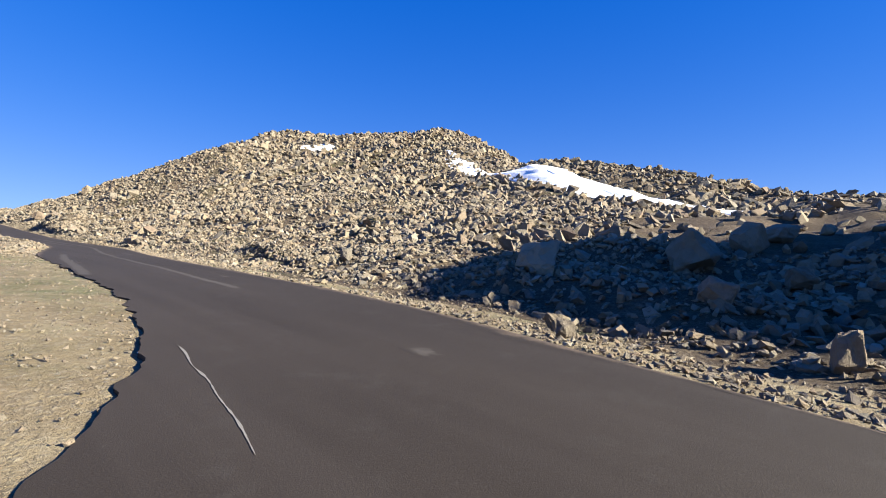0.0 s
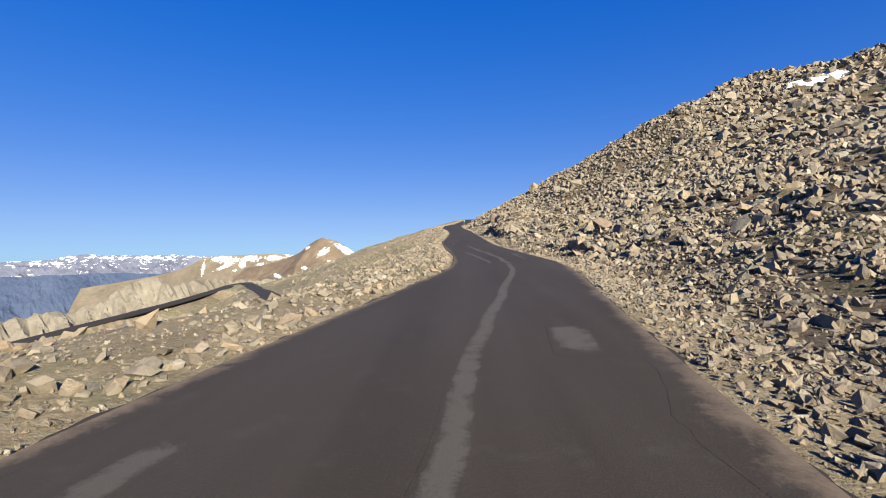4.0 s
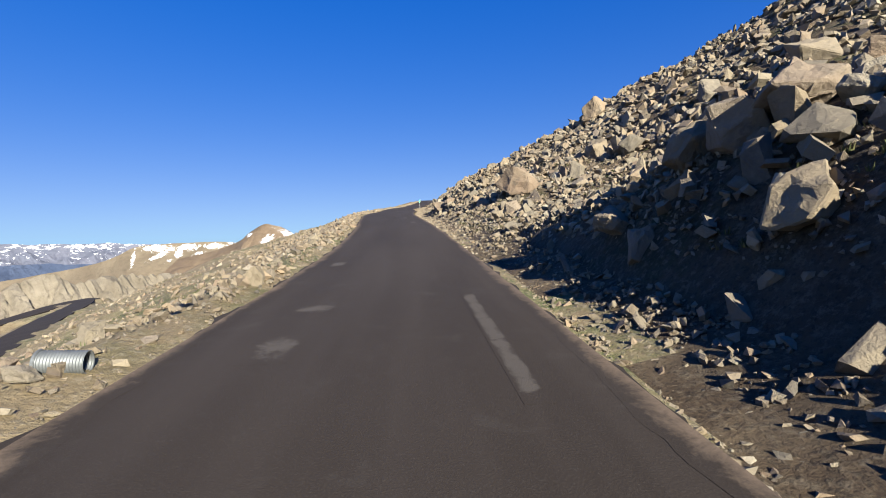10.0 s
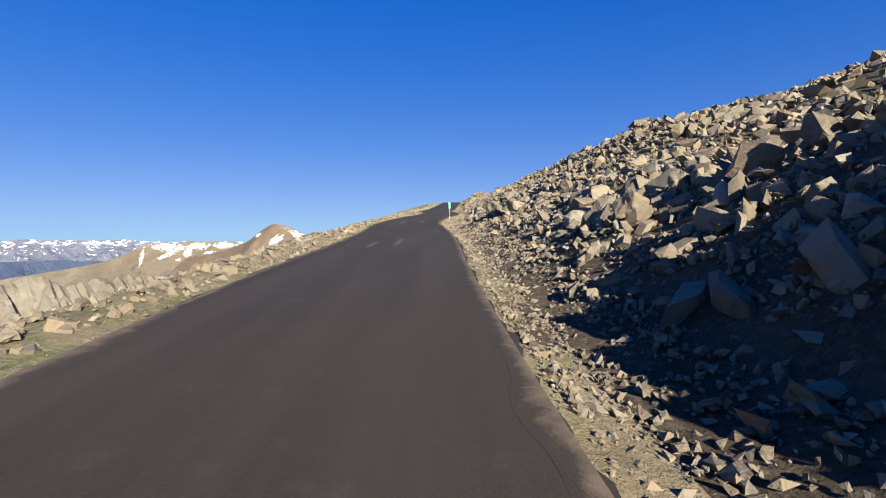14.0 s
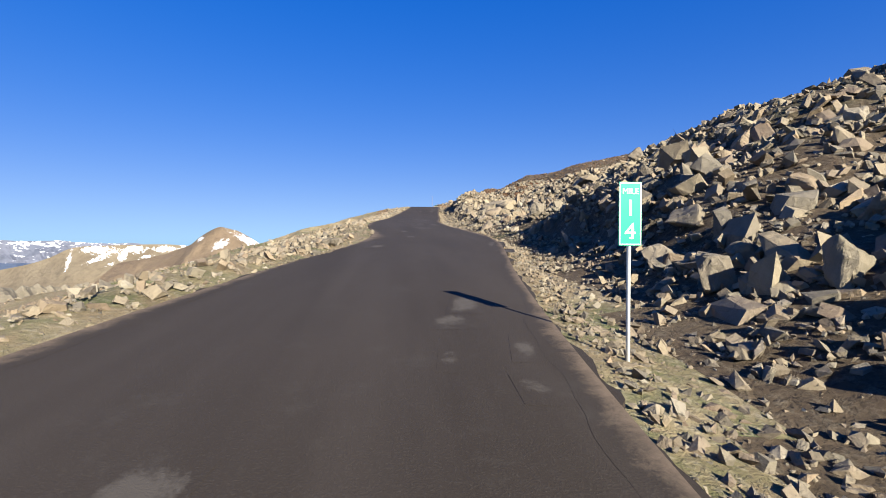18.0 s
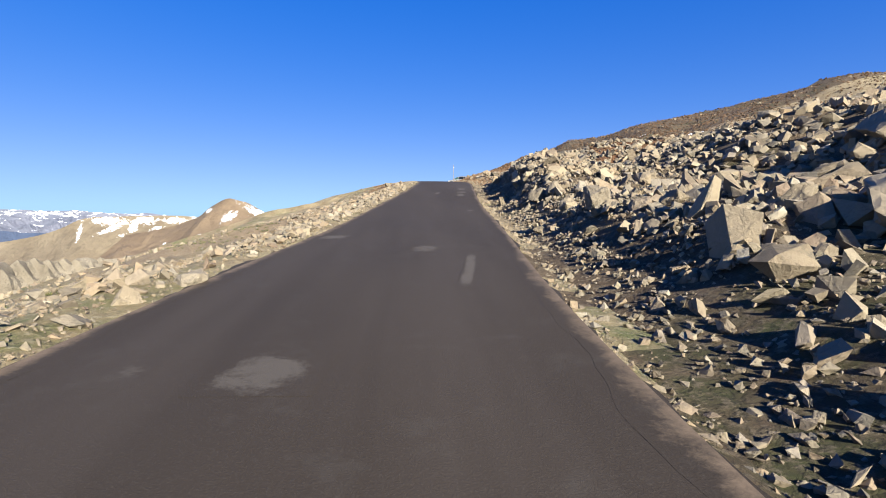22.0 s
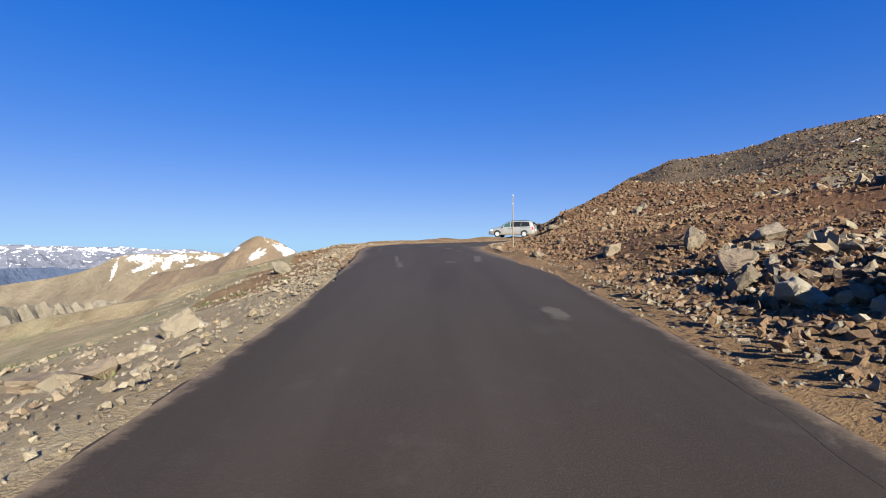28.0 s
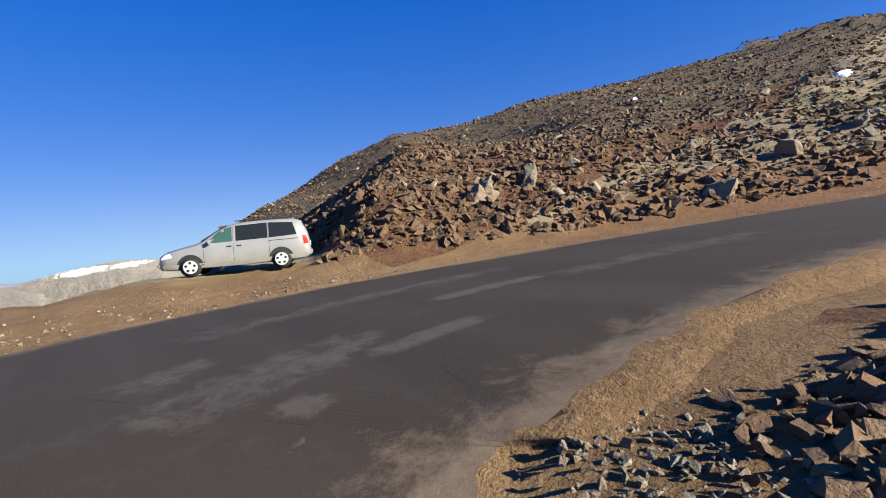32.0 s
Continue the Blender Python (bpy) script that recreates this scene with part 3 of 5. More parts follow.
def ridge(name, crest, depth, material, label, seed, teeth=6.0, foot=-400.0, n=(150, 26), sharp=1.2, snow=(), gully=0.0, gully_size=20.0):
    """A mountain ridge along its crest line of (x, y, z), falling to both sides."""
    line = spline([(*c, 0) for c in crest], max(4.0, np.hypot(crest[-1][0] - crest[0][0], crest[-1][1] - crest[0][1]) / n[0]))
    t = np.gradient(line[:, :2], axis=0)
    t /= np.linalg.norm(t, axis=1)[:, None] + 1e-9
    t = np.stack([np.convolve(np.pad(t[:, c], 10, mode="edge"), np.ones(21) / 21, "valid") for c in range(2)], -1)
    right = np.stack([t[:, 1], -t[:, 0]], -1)
    us = np.linspace(-1, 1, n[1] * 2 + 1)
    x = line[:, None, 0] + right[:, None, 0] * us[None] * depth
    y = line[:, None, 1] + right[:, None, 1] * us[None] * depth
    fall = np.abs(us[None]) ** (1 / sharp)
    z = line[:, None, 2] * (1 - fall) + foot * fall
    size = depth / 3
    z = z + (fractal(x.ravel(), y.ravel(), size, 6, seed, 0.55).reshape(x.shape) * teeth * (0.25 + 0.75 * np.minimum(1, np.abs(us[None]) * 4)))
    spur = np.abs(fractal((x * 0.9).ravel(), (y * 0.9).ravel(), size * 0.6, 4, seed + 9, 0.5).reshape(x.shape))
    z = z - spur * teeth * 1.2 * np.minimum(1, np.abs(us[None]) * 5)
    if gully:
        run = np.r_[0, np.cumsum(np.hypot(*np.diff(line[:, :2], axis=0).T))]
        cut = np.abs(fractal((run[:, None] + 14 * us[None]).ravel(), (us[None] * 1.2 + 0 * x).ravel() * gully_size, gully_size, 3, seed + 5, 0.6).reshape(x.shape))
        z = z - gully * np.maximum(0, 0.55 - cut) * np.minimum(1, np.abs(us[None]) * 7 + 0.25)
    co = np.stack([x, y, z], -1).reshape(-1, 3)
    faces = grid_faces(len(us), len(line))
    ob = quick_mesh(name, co, faces, material, smooth=False)
    if snow:
        # snow fields lie as ragged ovals on the flank: bearing, height angle, half length, half width, tilt
        az, el = np.degrees(-np.arctan2(co[:, 0], co[:, 1])), np.degrees(np.arctan2(co[:, 2] - 1.65, np.hypot(co[:, 0], co[:, 1])))
        lies = np.full(len(co), -1.5)
        for a0, e0, ha, he, tilt in snow:
            c, q = math.cos(radians(tilt)), math.sin(radians(tilt))
            u, v = -(az - a0), el - e0
            lies = np.maximum(lies, 0.9 - np.hypot((u * c + v * q) / ha, (-u * q + v * c) / he))
        layer = ob.data.attributes.new("snow_lie", "FLOAT", "POINT")
        layer.data.foreach_set("value", lies.astype(np.float32))
    return tagged(ob, label, "mountain", kind="structure")


def away(az, el, dist):
    """A place by its bearing (degrees to the left of +y), its height angle and its distance."""
    a = radians(az)
    return (-math.sin(a) * dist, math.cos(a) * dist, 1.65 + dist * math.tan(radians(el)))


TAN_ROCK = mountain_material("tan_mountain", (0.116, 0.091, 0.064), (0.177, 0.143, 0.100), (0, 1, 0), 60, fields=True)
PEAK_ROCK = mountain_material("peak_mountain", (0.128, 0.091, 0.061), (0.183, 0.134, 0.088), (0, 1, 0), 50, fields=True)
GREY_ROCK = mountain_material("grey_mountain", (0.104, 0.094, 0.085), (0.171, 0.152, 0.134), (0, 1, 0), 60, fields=True)
CRAG_ROCK = mountain_material("crag_rock", (0.134, 0.113, 0.085), (0.219, 0.189, 0.146), (0, 1, 0), 30)
# the blue of these rock tones is distance haze, put into the colour
HAZE_BLUE_FAR = mountain_material("far_mountain_haze", (0.104, 0.116, 0.158), (0.152, 0.158, 0.201), (-70, 0, 0.10), 230, 48)
# forest tone shifted to blue to paint in the hazy air
HAZE_FOREST_FAR = mountain_material("far_forest_haze", (0.043, 0.061, 0.110), (0.067, 0.088, 0.143), (0, 1, 0), 200)

ridge("backdrop_peak", [away(23.5, -1.4, 1330), away(20.5, -0.8, 1290), away(18.0, 0.1, 1260), away(17.0, 0.9, 1240), away(16.0, 1.55, 1230), away(15.3, 1.8, 1228), away(14.4, 1.6, 1225), away(13.6, 1.35, 1228), away(12.2, 0.45, 1235), away(10.4, -0.85, 1260), away(8.5, -1.5, 1300)],
      300, PEAK_ROCK, "brown pointed mountain peak with snow gullies", 51, teeth=5, foot=-190, n=(300, 60), sharp=0.95,
      snow=[(11.9, -0.1, 2.4, 0.38, -33), (10.9, -0.85, 0.9, 0.3, -20), (15.2, 0.25, 0.75, 0.3, 35), (14.5, -0.8, 0.3, 0.16, 20), (17.2, -1.5, 0.35, 0.2, -25), (20.0, -2.3, 0.55, 0.2, -25), (16.9, 0.75, 0.3, 0.12, 35)])
ridge("backdrop_snow_ridge", [away(38, -2.9, 1750), away(33, -2.1, 1700), away(29.5, -1.2, 1640), away(27.4, -0.2, 1620), away(25, 0.0, 1600), away(22.5, 0.1, 1600), away(19.5, 0.05, 1600), away(16, -0.5, 1650)],
      420, TAN_ROCK, "long brown mountain ridge with snow bands along the crest", 61, teeth=6, foot=-300, n=(420, 70),
      snow=[(25.6, -0.35, 1.4, 0.32, -4), (23.0, -0.35, 1.1, 0.3, 5), (20.7, -0.3, 0.9, 0.28, 0), (19.2, -0.15, 0.6, 0.18, 0), (27.6, -1.2, 0.75, 0.14, 78), (25.6, -1.15, 0.9, 0.18, 22), (23.8, -0.95, 0.45, 0.3, 60), (24.6, -1.6, 0.3, 0.12, 20), (22.0, -1.0, 0.5, 0.12, 15)])
ridge("backdrop_second_peak", [away(11.5, -1.5, 2050), away(8.8, -0.9, 2020), away(7.5, -0.1, 2000), away(6.4, 0.5, 2000), away(5.8, 0.5, 2000), away(5.0, 0.2, 2000), away(3.3, -0.5, 2030), away(1.0, -1.3, 2060)],
      380, GREY_ROCK, "grey rocky peak streaked with snow", 63, teeth=8, foot=-260, n=(220, 60),
      snow=[(5.5, -0.1, 0.75, 0.2, -58), (7.6, -0.6, 0.8, 0.16, 25), (8.4, -1.0, 0.5, 0.14, 15), (4.3, -0.3, 0.4, 0.12, -20), (6.8, -0.2, 0.3, 0.12, 30)])
ridge("backdrop_snow_top", [away(16, -0.35, 2450), away(14.0, -0.2, 2420), away(11, -0.35, 2400), away(8, -0.8, 2400), away(3, -0.7, 2400), away(0.5, 0.0, 2400), away(-1.5, 0.3, 2400), away(-4.5, 0.5, 2400), away(-8, 0.2, 2430), away(-13, -0.8, 2450)],
      420, GREY_ROCK, "far mountain shoulder under a long snow field", 65, teeth=13, foot=-300, n=(320, 50),
      snow=[(-1.6, 0.0, 1.9, 0.26, 5), (-5.0, 0.2, 1.6, 0.2, 4), (14.2, -0.4, 0.7, 0.14, -10), (11.8, -0.6, 1.1, 0.12, -3), (10.2, -0.65, 0.7, 0.14, 10)])
ridge("backdrop_crag", [away(60, -6.4, 640), away(50, -5.6, 660), away(42, -5.0, 690), away(36.5, -4.4, 720), away(34.1, -3.2, 735), away(32.6, -2.3, 750), away(30.8, -1.8, 755), away(29.5, -2.6, 770), away(27.9, -2.3, 790), away(25, -2.4, 850), away(20, -2.6, 930)],
      95, CRAG_ROCK, "jagged grey rock crag on the valley side", 71, teeth=9, foot=-120, n=(700, 50), sharp=0.8, gully=30.0, gully_size=16.0)
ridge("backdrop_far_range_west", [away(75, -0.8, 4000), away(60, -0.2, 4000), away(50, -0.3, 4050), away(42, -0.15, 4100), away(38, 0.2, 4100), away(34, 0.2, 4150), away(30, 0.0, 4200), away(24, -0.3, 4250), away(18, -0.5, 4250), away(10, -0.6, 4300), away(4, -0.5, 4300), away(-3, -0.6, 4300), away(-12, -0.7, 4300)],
      900, HAZE_BLUE_FAR, "distant mountain range streaked with snow, haze painted in as blue", 81, teeth=58, foot=-460, n=(420, 30))
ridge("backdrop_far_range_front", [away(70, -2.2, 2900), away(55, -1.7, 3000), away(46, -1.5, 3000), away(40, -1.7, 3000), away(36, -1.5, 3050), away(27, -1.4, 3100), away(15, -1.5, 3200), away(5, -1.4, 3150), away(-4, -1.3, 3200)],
      700, HAZE_FOREST_FAR, "distant forested mountains in the valley, painted dark blue for haze", 91, teeth=46, foot=-520, n=(360, 30))

# ---- rocks ----
def rock_shape(seed, points=13, flat=0.7, long=1.25, jitter=0.3):
    """An angular block about 1 m across: the hull of a broken, sheared box with a few chips."""
    rng = np.random.RandomState(seed)
    bm = bmesh.new()
    corners = [(a, b, c) for a in (-1, 1) for b in (-1, 1) for c in (-1, 1)]
    shear = rng.normal(0, 0.25, 2)
    for k in range(points):
        if k < 8:
            v = np.array(corners[k], float) * rng.uniform(1 - 1.6 * jitter, 1.0, 3)
        else:
            v = rng.normal(size=3)
            v *= rng.uniform(0.9, 1.25) / np.linalg.norm(v)
        v[0] += shear[0] * v[2]
        v[1] += shear[1] * v[2]
        bm.verts.new((v[0] * 0.45 * long, v[1] * 0.45, v[2] * 0.45 * flat))
    r = bmesh.ops.convex_hull(bm, input=bm.verts)
    bmesh.ops.delete(bm, geom=[g for g in set(r["geom_interior"] + r["geom_unused"]) if isinstance(g, bmesh.types.BMVert)], context="VERTS")
    bmesh.ops.triangulate(bm, faces=bm.faces)
    bmesh.ops.recalc_face_normals(bm, faces=bm.faces)
    return bm


PROTO = []
for _i in range(26):
    _bm = rock_shape(100 + _i, 11 + _i % 5, 0.4 + 0.05 * (_i % 9), 1.0 + 0.12 * (_i % 6), 0.42)
    _bm.verts.ensure_lookup_table()
    _co = np.array([v.co[:] for v in _bm.verts])
    _ix = {v: n for n, v in enumerate(_bm.verts)}
    PROTO.append((_co, np.array([[_ix[v] for v in f.verts] for f in _bm.faces])))
    _bm.free()


SMALL = []
for _i in range(16):
    _bm = rock_shape(300 + _i, 8, 0.5 + 0.07 * (_i % 6), 1.0 + 0.12 * (_i % 5), 0.38)
    _bm.verts.ensure_lookup_table()
    _ix = {v: n for n, v in enumerate(_bm.verts)}
    SMALL.append((np.array([v.co[:] for v in _bm.verts]), np.array([[_ix[v] for v in f.verts] for f in _bm.faces])))
    _bm.free()


TINY = []
for _i in range(16):
    _r = np.random.RandomState(500 + _i)
    _co = np.array([(1, 0, 0), (-1, 0, 0), (0, 1, 0), (0, -1, 0), (0, 0, 1), (0, 0, -1)], float) + _r.uniform(-0.42, 0.42, (6, 3))
    TINY.append((_co * (0.52, 0.46, 0.36), np.array([(a, b, c) for a, b, c in ((0, 2, 4), (2, 1, 4), (1, 3, 4), (3, 0, 4), (2, 0, 5), (1, 2, 5), (3, 1, 5), (0, 3, 5))])))


def turns(rng, n, tilt):
    """Random turns: any heading, a tilt of that spread in radians."""
    a, b, c = rng.uniform(0, 6.283, n), rng.normal(0, tilt, n), rng.normal(0, tilt, n)
    ca, sa, cb, sb, cc, sc = np.cos(a), np.sin(a), np.cos(b), np.sin(b), np.cos(c), np.sin(c)
    o, l = np.zeros(n), np.ones(n)
    rz = np.stack([ca, -sa, o, sa, ca, o, o, o, l], -1).reshape(n, 3, 3)
    rx = np.stack([l, o, o, o, cb, -sb, o, sb, cb], -1).reshape(n, 3, 3)
    ry = np.stack([cc, o, sc, o, l, o, -sc, o, cc], -1).reshape(n, 3, 3)
    return rx @ ry @ rz


def scree(name, label, n, s0, s1, d0, d1, small, large, seed, side=1, bias=1.5, power=2.2, tilt=0.5, gaps=0.0, gap_size=6.0, sink=0.22, material=None, clear=0.15, shapes=None, fan=None, foot=False):
    """Loose rocks strewn beside the road: n of them between s0 and s1 along it and d0 and d1 off its edge."""
    rng = np.random.RandomState(seed)
    s = rng.uniform(s0, s1, n)
    d = d0 + (d1 - d0) * rng.uniform(0, 1, n) ** bias
    i = np.clip(np.searchsorted(ALONG, s), 0, len(MID) - 1)
    o = side * (MID[i, 3] + d)
    x, y = MID[i, 0] + RIGHT[i, 0] * o + rng.normal(0, 0.2, n), MID[i, 1] + RIGHT[i, 1] * o + rng.normal(0, 0.2, n)
    if fan:
        a, q = np.radians(rng.uniform(fan[2], fan[3], n)), fan[4] + (fan[5] - fan[4]) * rng.uniform(0, 1, n) ** bias
        x, y = fan[0] + np.sin(a) * q, fan[1] + np.cos(a) * q
    size = small * (large / small) ** (rng.uniform(0, 1, n) ** power)
    if foot:        # only small stones have rolled as far as the foot of the slope
        size = size * np.clip(0.3 + d / 6, 0.3, 1)
    j, off = nearest(x, y)
    keep = np.abs(off) > MID[j, 3] + size * 0.5 + clear
    keep &= np.hypot(x - VAN_X, y - VAN_Y) > 3.3 + size * 0.5
    u, v = x - SNOW_FIELD[0], y - SNOW_FIELD[1]
    c, q = math.cos(radians(SNOW_FIELD[4])), math.sin(radians(SNOW_FIELD[4]))
    keep &= np.hypot((u * c + v * q) / SNOW_FIELD[2], (v * c - u * q) / SNOW_FIELD[3]) > 0.44 + 0.09 * rng.uniform(-1, 1, n)
    if side < 0:
        for line in (LOWER, BENCH):
            for a in range(0, n, 4000):
                q = np.hypot(x[a:a + 4000, None] - line[None, :, 0], y[a:a + 4000, None] - line[None, :, 1]).min(1)
                keep[a:a + 4000] &= q > 3.4 + size[a:a + 4000] * 0.5
    if gaps:
        keep &= fractal(x, y, gap_size, 3, seed + 77) + rng.uniform(-0.5, 0.5, n) > gaps - 0.6
    x, y, size = x[keep], y[keep], size[keep]
    n = len(x)
    z = land(x, y)
    e = 0.5
    nx, ny = -(land(x + e, y) - z) / e, -(land(x, y + e) - z) / e
    R = turns(rng, n, tilt)
    up = np.stack([np.clip(nx, -1, 1), np.clip(ny, -1, 1), np.ones(n)], -1)
    up /= np.linalg.norm(up, axis=1)[:, None]
    ax = np.cross(np.tile([0, 1.0, 0], (n, 1)), up)
    ax /= np.linalg.norm(ax, axis=1)[:, None]
    F = np.stack([ax, np.cross(up, ax), up], -1)
    M = (F @ R) * size[:, None, None] * rng.uniform(0.62, 1.2, (n, 1, 3))
    T = np.stack([x, y, z], -1) + up * (size * (0.30 - sink))[:, None]
    shapes = shapes or PROTO
    which = rng.randint(0, len(shapes), n)
    cos, tris, base = [], [], 0
    for p, (co, tri) in enumerate(shapes):
        w = np.where(which == p)[0]
        if not len(w):
            continue
        c = np.einsum("nij,vj->nvi", M[w], co) + T[w][:, None]
        cos.append(c.reshape(-1, 3))
        tris.append((tri[None] + (np.arange(len(w)) * len(co))[:, None, None] + base).reshape(-1, 3))
        base += len(w) * len(co)
    ob = quick_mesh(name, np.concatenate(cos), np.concatenate(tris), material or ROCK)
    return tagged(ob, label, "rocks", kind="stuff")


scree("scree_slope", "angular tan and grey talus stones covering the hillside", 66000, 25, 302, 0.4, 13, 0.09, 0.44, 201, bias=1.2, power=1.9, sink=0.12, tilt=0.7, shapes=SMALL, foot=True)
scree("scree_blocks", "larger angular talus blocks among the hillside stones", 5800, 56, 286, 1.6, 17, 0.35, 1.05, 212, bias=0.8, power=2.2, sink=0.20, tilt=0.7, foot=True)
scree("roadside_stones", "small broken stones along the foot of the rocky slope", 70000, -5, 286, 0.10, 4.5, 0.04, 0.20, 202, bias=1.35, power=1.5, sink=0.14, gaps=0.05, gap_size=3.5, shapes=TINY)
scree("bank_foot_stones", "small broken stones at the foot of the red bank", 8000, 284, 319, 0.8, 5, 0.04, 0.20, 223, bias=1.2, power=1.5, material=RED_ROCK, sink=0.14, gaps=0.05, gap_size=3.5, shapes=TINY)
scree("first_slope_stones", "tan talus stones on the slope at the first bend", 12000, -8, 34, 3.5, 18, 0.10, 0.45, 215, bias=1.0, power=1.6, sink=0.12, shapes=SMALL)
scree("talus_upper", "angular talus stones higher on the hillside", 34000, 20, 325, 13, 48, 0.3, 0.85, 203, bias=1.0, power=1.4, sink=0.12, tilt=0.7, shapes=SMALL)
scree("talus_blocks", "big angular blocks higher on the hillside", 4500, 0, 325, 13, 60, 0.6, 1.3, 213, bias=1.0, power=1.8, sink=0.12, tilt=0.7)
scree("talus_top", "weathered blocks on the upper hillside", 16000, -10, 320, 46, 150, 0.6, 2.0, 204, bias=1.1, power=1.7, sink=0.12, gap_size=20, tilt=0.7, shapes=SMALL)
scree("verge_stones", "pale stones along the downhill verge", 26000, 36, 278, 0.2, 7, 0.06, 0.36, 205, side=-1, bias=1.3, power=1.8, gaps=0.02, gap_size=5, sink=0.14, shapes=SMALL)
scree("outer_verge_stones", "small tan stones on the brown verge before the bend", 5000, 276, 334, 0.4, 9, 0.04, 0.2, 222, side=-1, bias=1.1, power=1.8, gaps=0.1, gap_size=4, sink=0.14, shapes=SMALL)
scree("valley_slope_rocks", "scattered tan rocks on the grassy valley slope", 30000, 42, 300, 2, 48, 0.12, 0.62, 206, side=-1, bias=1.4, power=2.2, gaps=0.12, gap_size=9, sink=0.14, shapes=TINY)
scree("far_slope_rocks", "rocks scattered far down the valley slope", 5500, 30, 330, 40, 160, 0.5, 1.8, 207, side=-1, power=2.4, gaps=0.4, gap_size=25, shapes=TINY)
scree("hill_rocks", "brown scree on the hill above the upper road", 38000, 0, 1, 0, 1, 0.13, 0.52, 208, material=HILL_ROCK, bias=1.0, power=1.7, sink=0.12, shapes=SMALL, fan=(20.1, 331, 6, 112, 7, 120), clear=2.2)
scree("hill_blocks", "larger blocks on the hill above the upper road", 600, 0, 1, 0, 1, 0.4, 0.9, 214, bias=1.0, power=2.0, fan=(20.1, 331, 6, 112, 12, 120), clear=3.0)
scree("bank_stones", "red-brown rubble on the bank inside the bend", 32000, 280, 319, 0.9, 19, 0.05, 0.24, 209, bias=1.3, power=1.9, material=RED_ROCK, sink=0.14, gaps=0.02, gap_size=3, shapes=SMALL)
scree("bend_stones", "red-brown rubble heaped inside the hairpin bend", 24000, 317, S_APEX + 25, 1.7, 12, 0.05, 0.22, 220, bias=1.1, power=1.9, material=RED_ROCK, sink=0.14, gaps=0.02, gap_size=3, shapes=SMALL)
scree("gravel_verge", "fine gravel along both road edges", 14000, 20, 335, 0.0, 1.5, 0.03, 0.11, 210, bias=1.3, power=1.2, clear=0.02, shapes=TINY)
scree("gravel_pullout", "fine gravel on the downhill verge", 22000, 30, 340, 0.0, 3.0, 0.03, 0.13, 211, side=-1, bias=1.3, power=1.2, clear=0.02, shapes=TINY)
scree("summit_blocks", "weathered blocks on the rounded hilltop", 6500, 0, 1, 0, 1, 0.7, 2.0, 216, bias=0.6, power=1.7, sink=0.12, tilt=0.7, shapes=SMALL, fan=(108, 108, 0, 360, 0, 62))
scree("pullout_rocks", "rocks along the outer edge of the gravel pullout", 1500, -8, 42, 12, 45, 0.15, 1.0, 217, side=-1, bias=1.2, power=2.2, gaps=0.3, gap_size=9, shapes=SMALL)
scree("ridge_blocks", "weathered blocks on the shoulder above the snow", 3500, 0, 1, 0, 1, 0.5, 1.6, 218, bias=0.6, power=1.7, sink=0.12, tilt=0.7, shapes=SMALL, fan=(104, 38, 0, 360, 0, 46))
scree("pullout_gravel", "fine gravel over the dirt pullout", 18000, -10, 42, 0.1, 10, 0.02, 0.09, 219, side=-1, bias=1.0, power=1.6, clear=0.02, shapes=TINY)


# ---- boulders that stand out ----
def boulder_mesh(seed):
    """A weathered block: a hull with chamfered edges, broken up by noise."""
    rng = np.random.RandomState(seed)
    bm = rock_shape(700 + seed, 12 + seed % 5, 0.95, 1.0, 0.44)
    bmesh.ops.dissolve_limit(bm, angle_limit=0.25, verts=bm.verts, edges=bm.edges)
    bmesh.ops.bevel(bm, geom=list(bm.edges), offset=0.045, segments=2, profile=0.6, affect="EDGES")
    bmesh.ops.triangulate(bm, faces=bm.faces)
    bmesh.ops.subdivide_edges(bm, edges=[e for e in bm.edges if e.calc_length() > 0.22], cuts=1, use_grid_fill=False)
    bmesh.ops.triangulate(bm, faces=bm.faces)
    bmesh.ops.subdivide_edges(bm, edges=[e for e in bm.edges if e.calc_length() > 0.2], cuts=1, use_grid_fill=False)
    bmesh.ops.triangulate(bm, faces=bm.faces)
    for v in bm.verts:
        p = v.co * 2.3 + Vector((seed * 3.1, 0, 0))
        v.co += v.co.normalized() * (0.09 * noise.noise(p) + 0.05 * noise.noise(p * 3.1) - 0.06 * max(0, noise.noise(p * 1.7) - 0.2))
    bmesh.ops.recalc_face_normals(bm, faces=bm.faces)
    me = bpy.data.meshes.new("boulder")
    bm.to_mesh(me)
    bm.free()
    me.materials.append(BOULDER)
    return me


BOULDER_MESHES = [boulder_mesh(k) for k in range(14)]
TONES = ("tan", "grey-brown", "pale tan", "ochre")
_count = 0


def boulders(where, places):
    """Single boulders at places (x, y, width, height), bedded into the ground."""
    global _count
    for x, y, w, h in places:
        rng = np.random.RandomState(9000 + _count)
        ob = new("boulder", BOULDER_MESHES[_count % 14])
        w, h = w * 1.12, h * 1.2
        z = land(np.array([x]), np.array([y]))[0]
        e = Euler((rng.normal(0, 0.32), rng.normal(0, 0.32), rng.uniform(0, 6.28)))
        ob.matrix_world = Matrix.LocRotScale((x, y + 0.25 * w, z + 0.26 * h), e, (w, w * rng.uniform(0.7, 1.0), h))
        size = "huge" if max(w, h) > 1.7 else "large" if max(w, h) > 0.9 else "medium"
        form = "slab" if h > 1.3 * w else "flat boulder" if h < 0.6 * w else "boulder"
        tagged(ob, f"{size} angular {TONES[_count % 4]} granite {form} beside {where}", "boulder", "boulders along the road")
        _count += 1


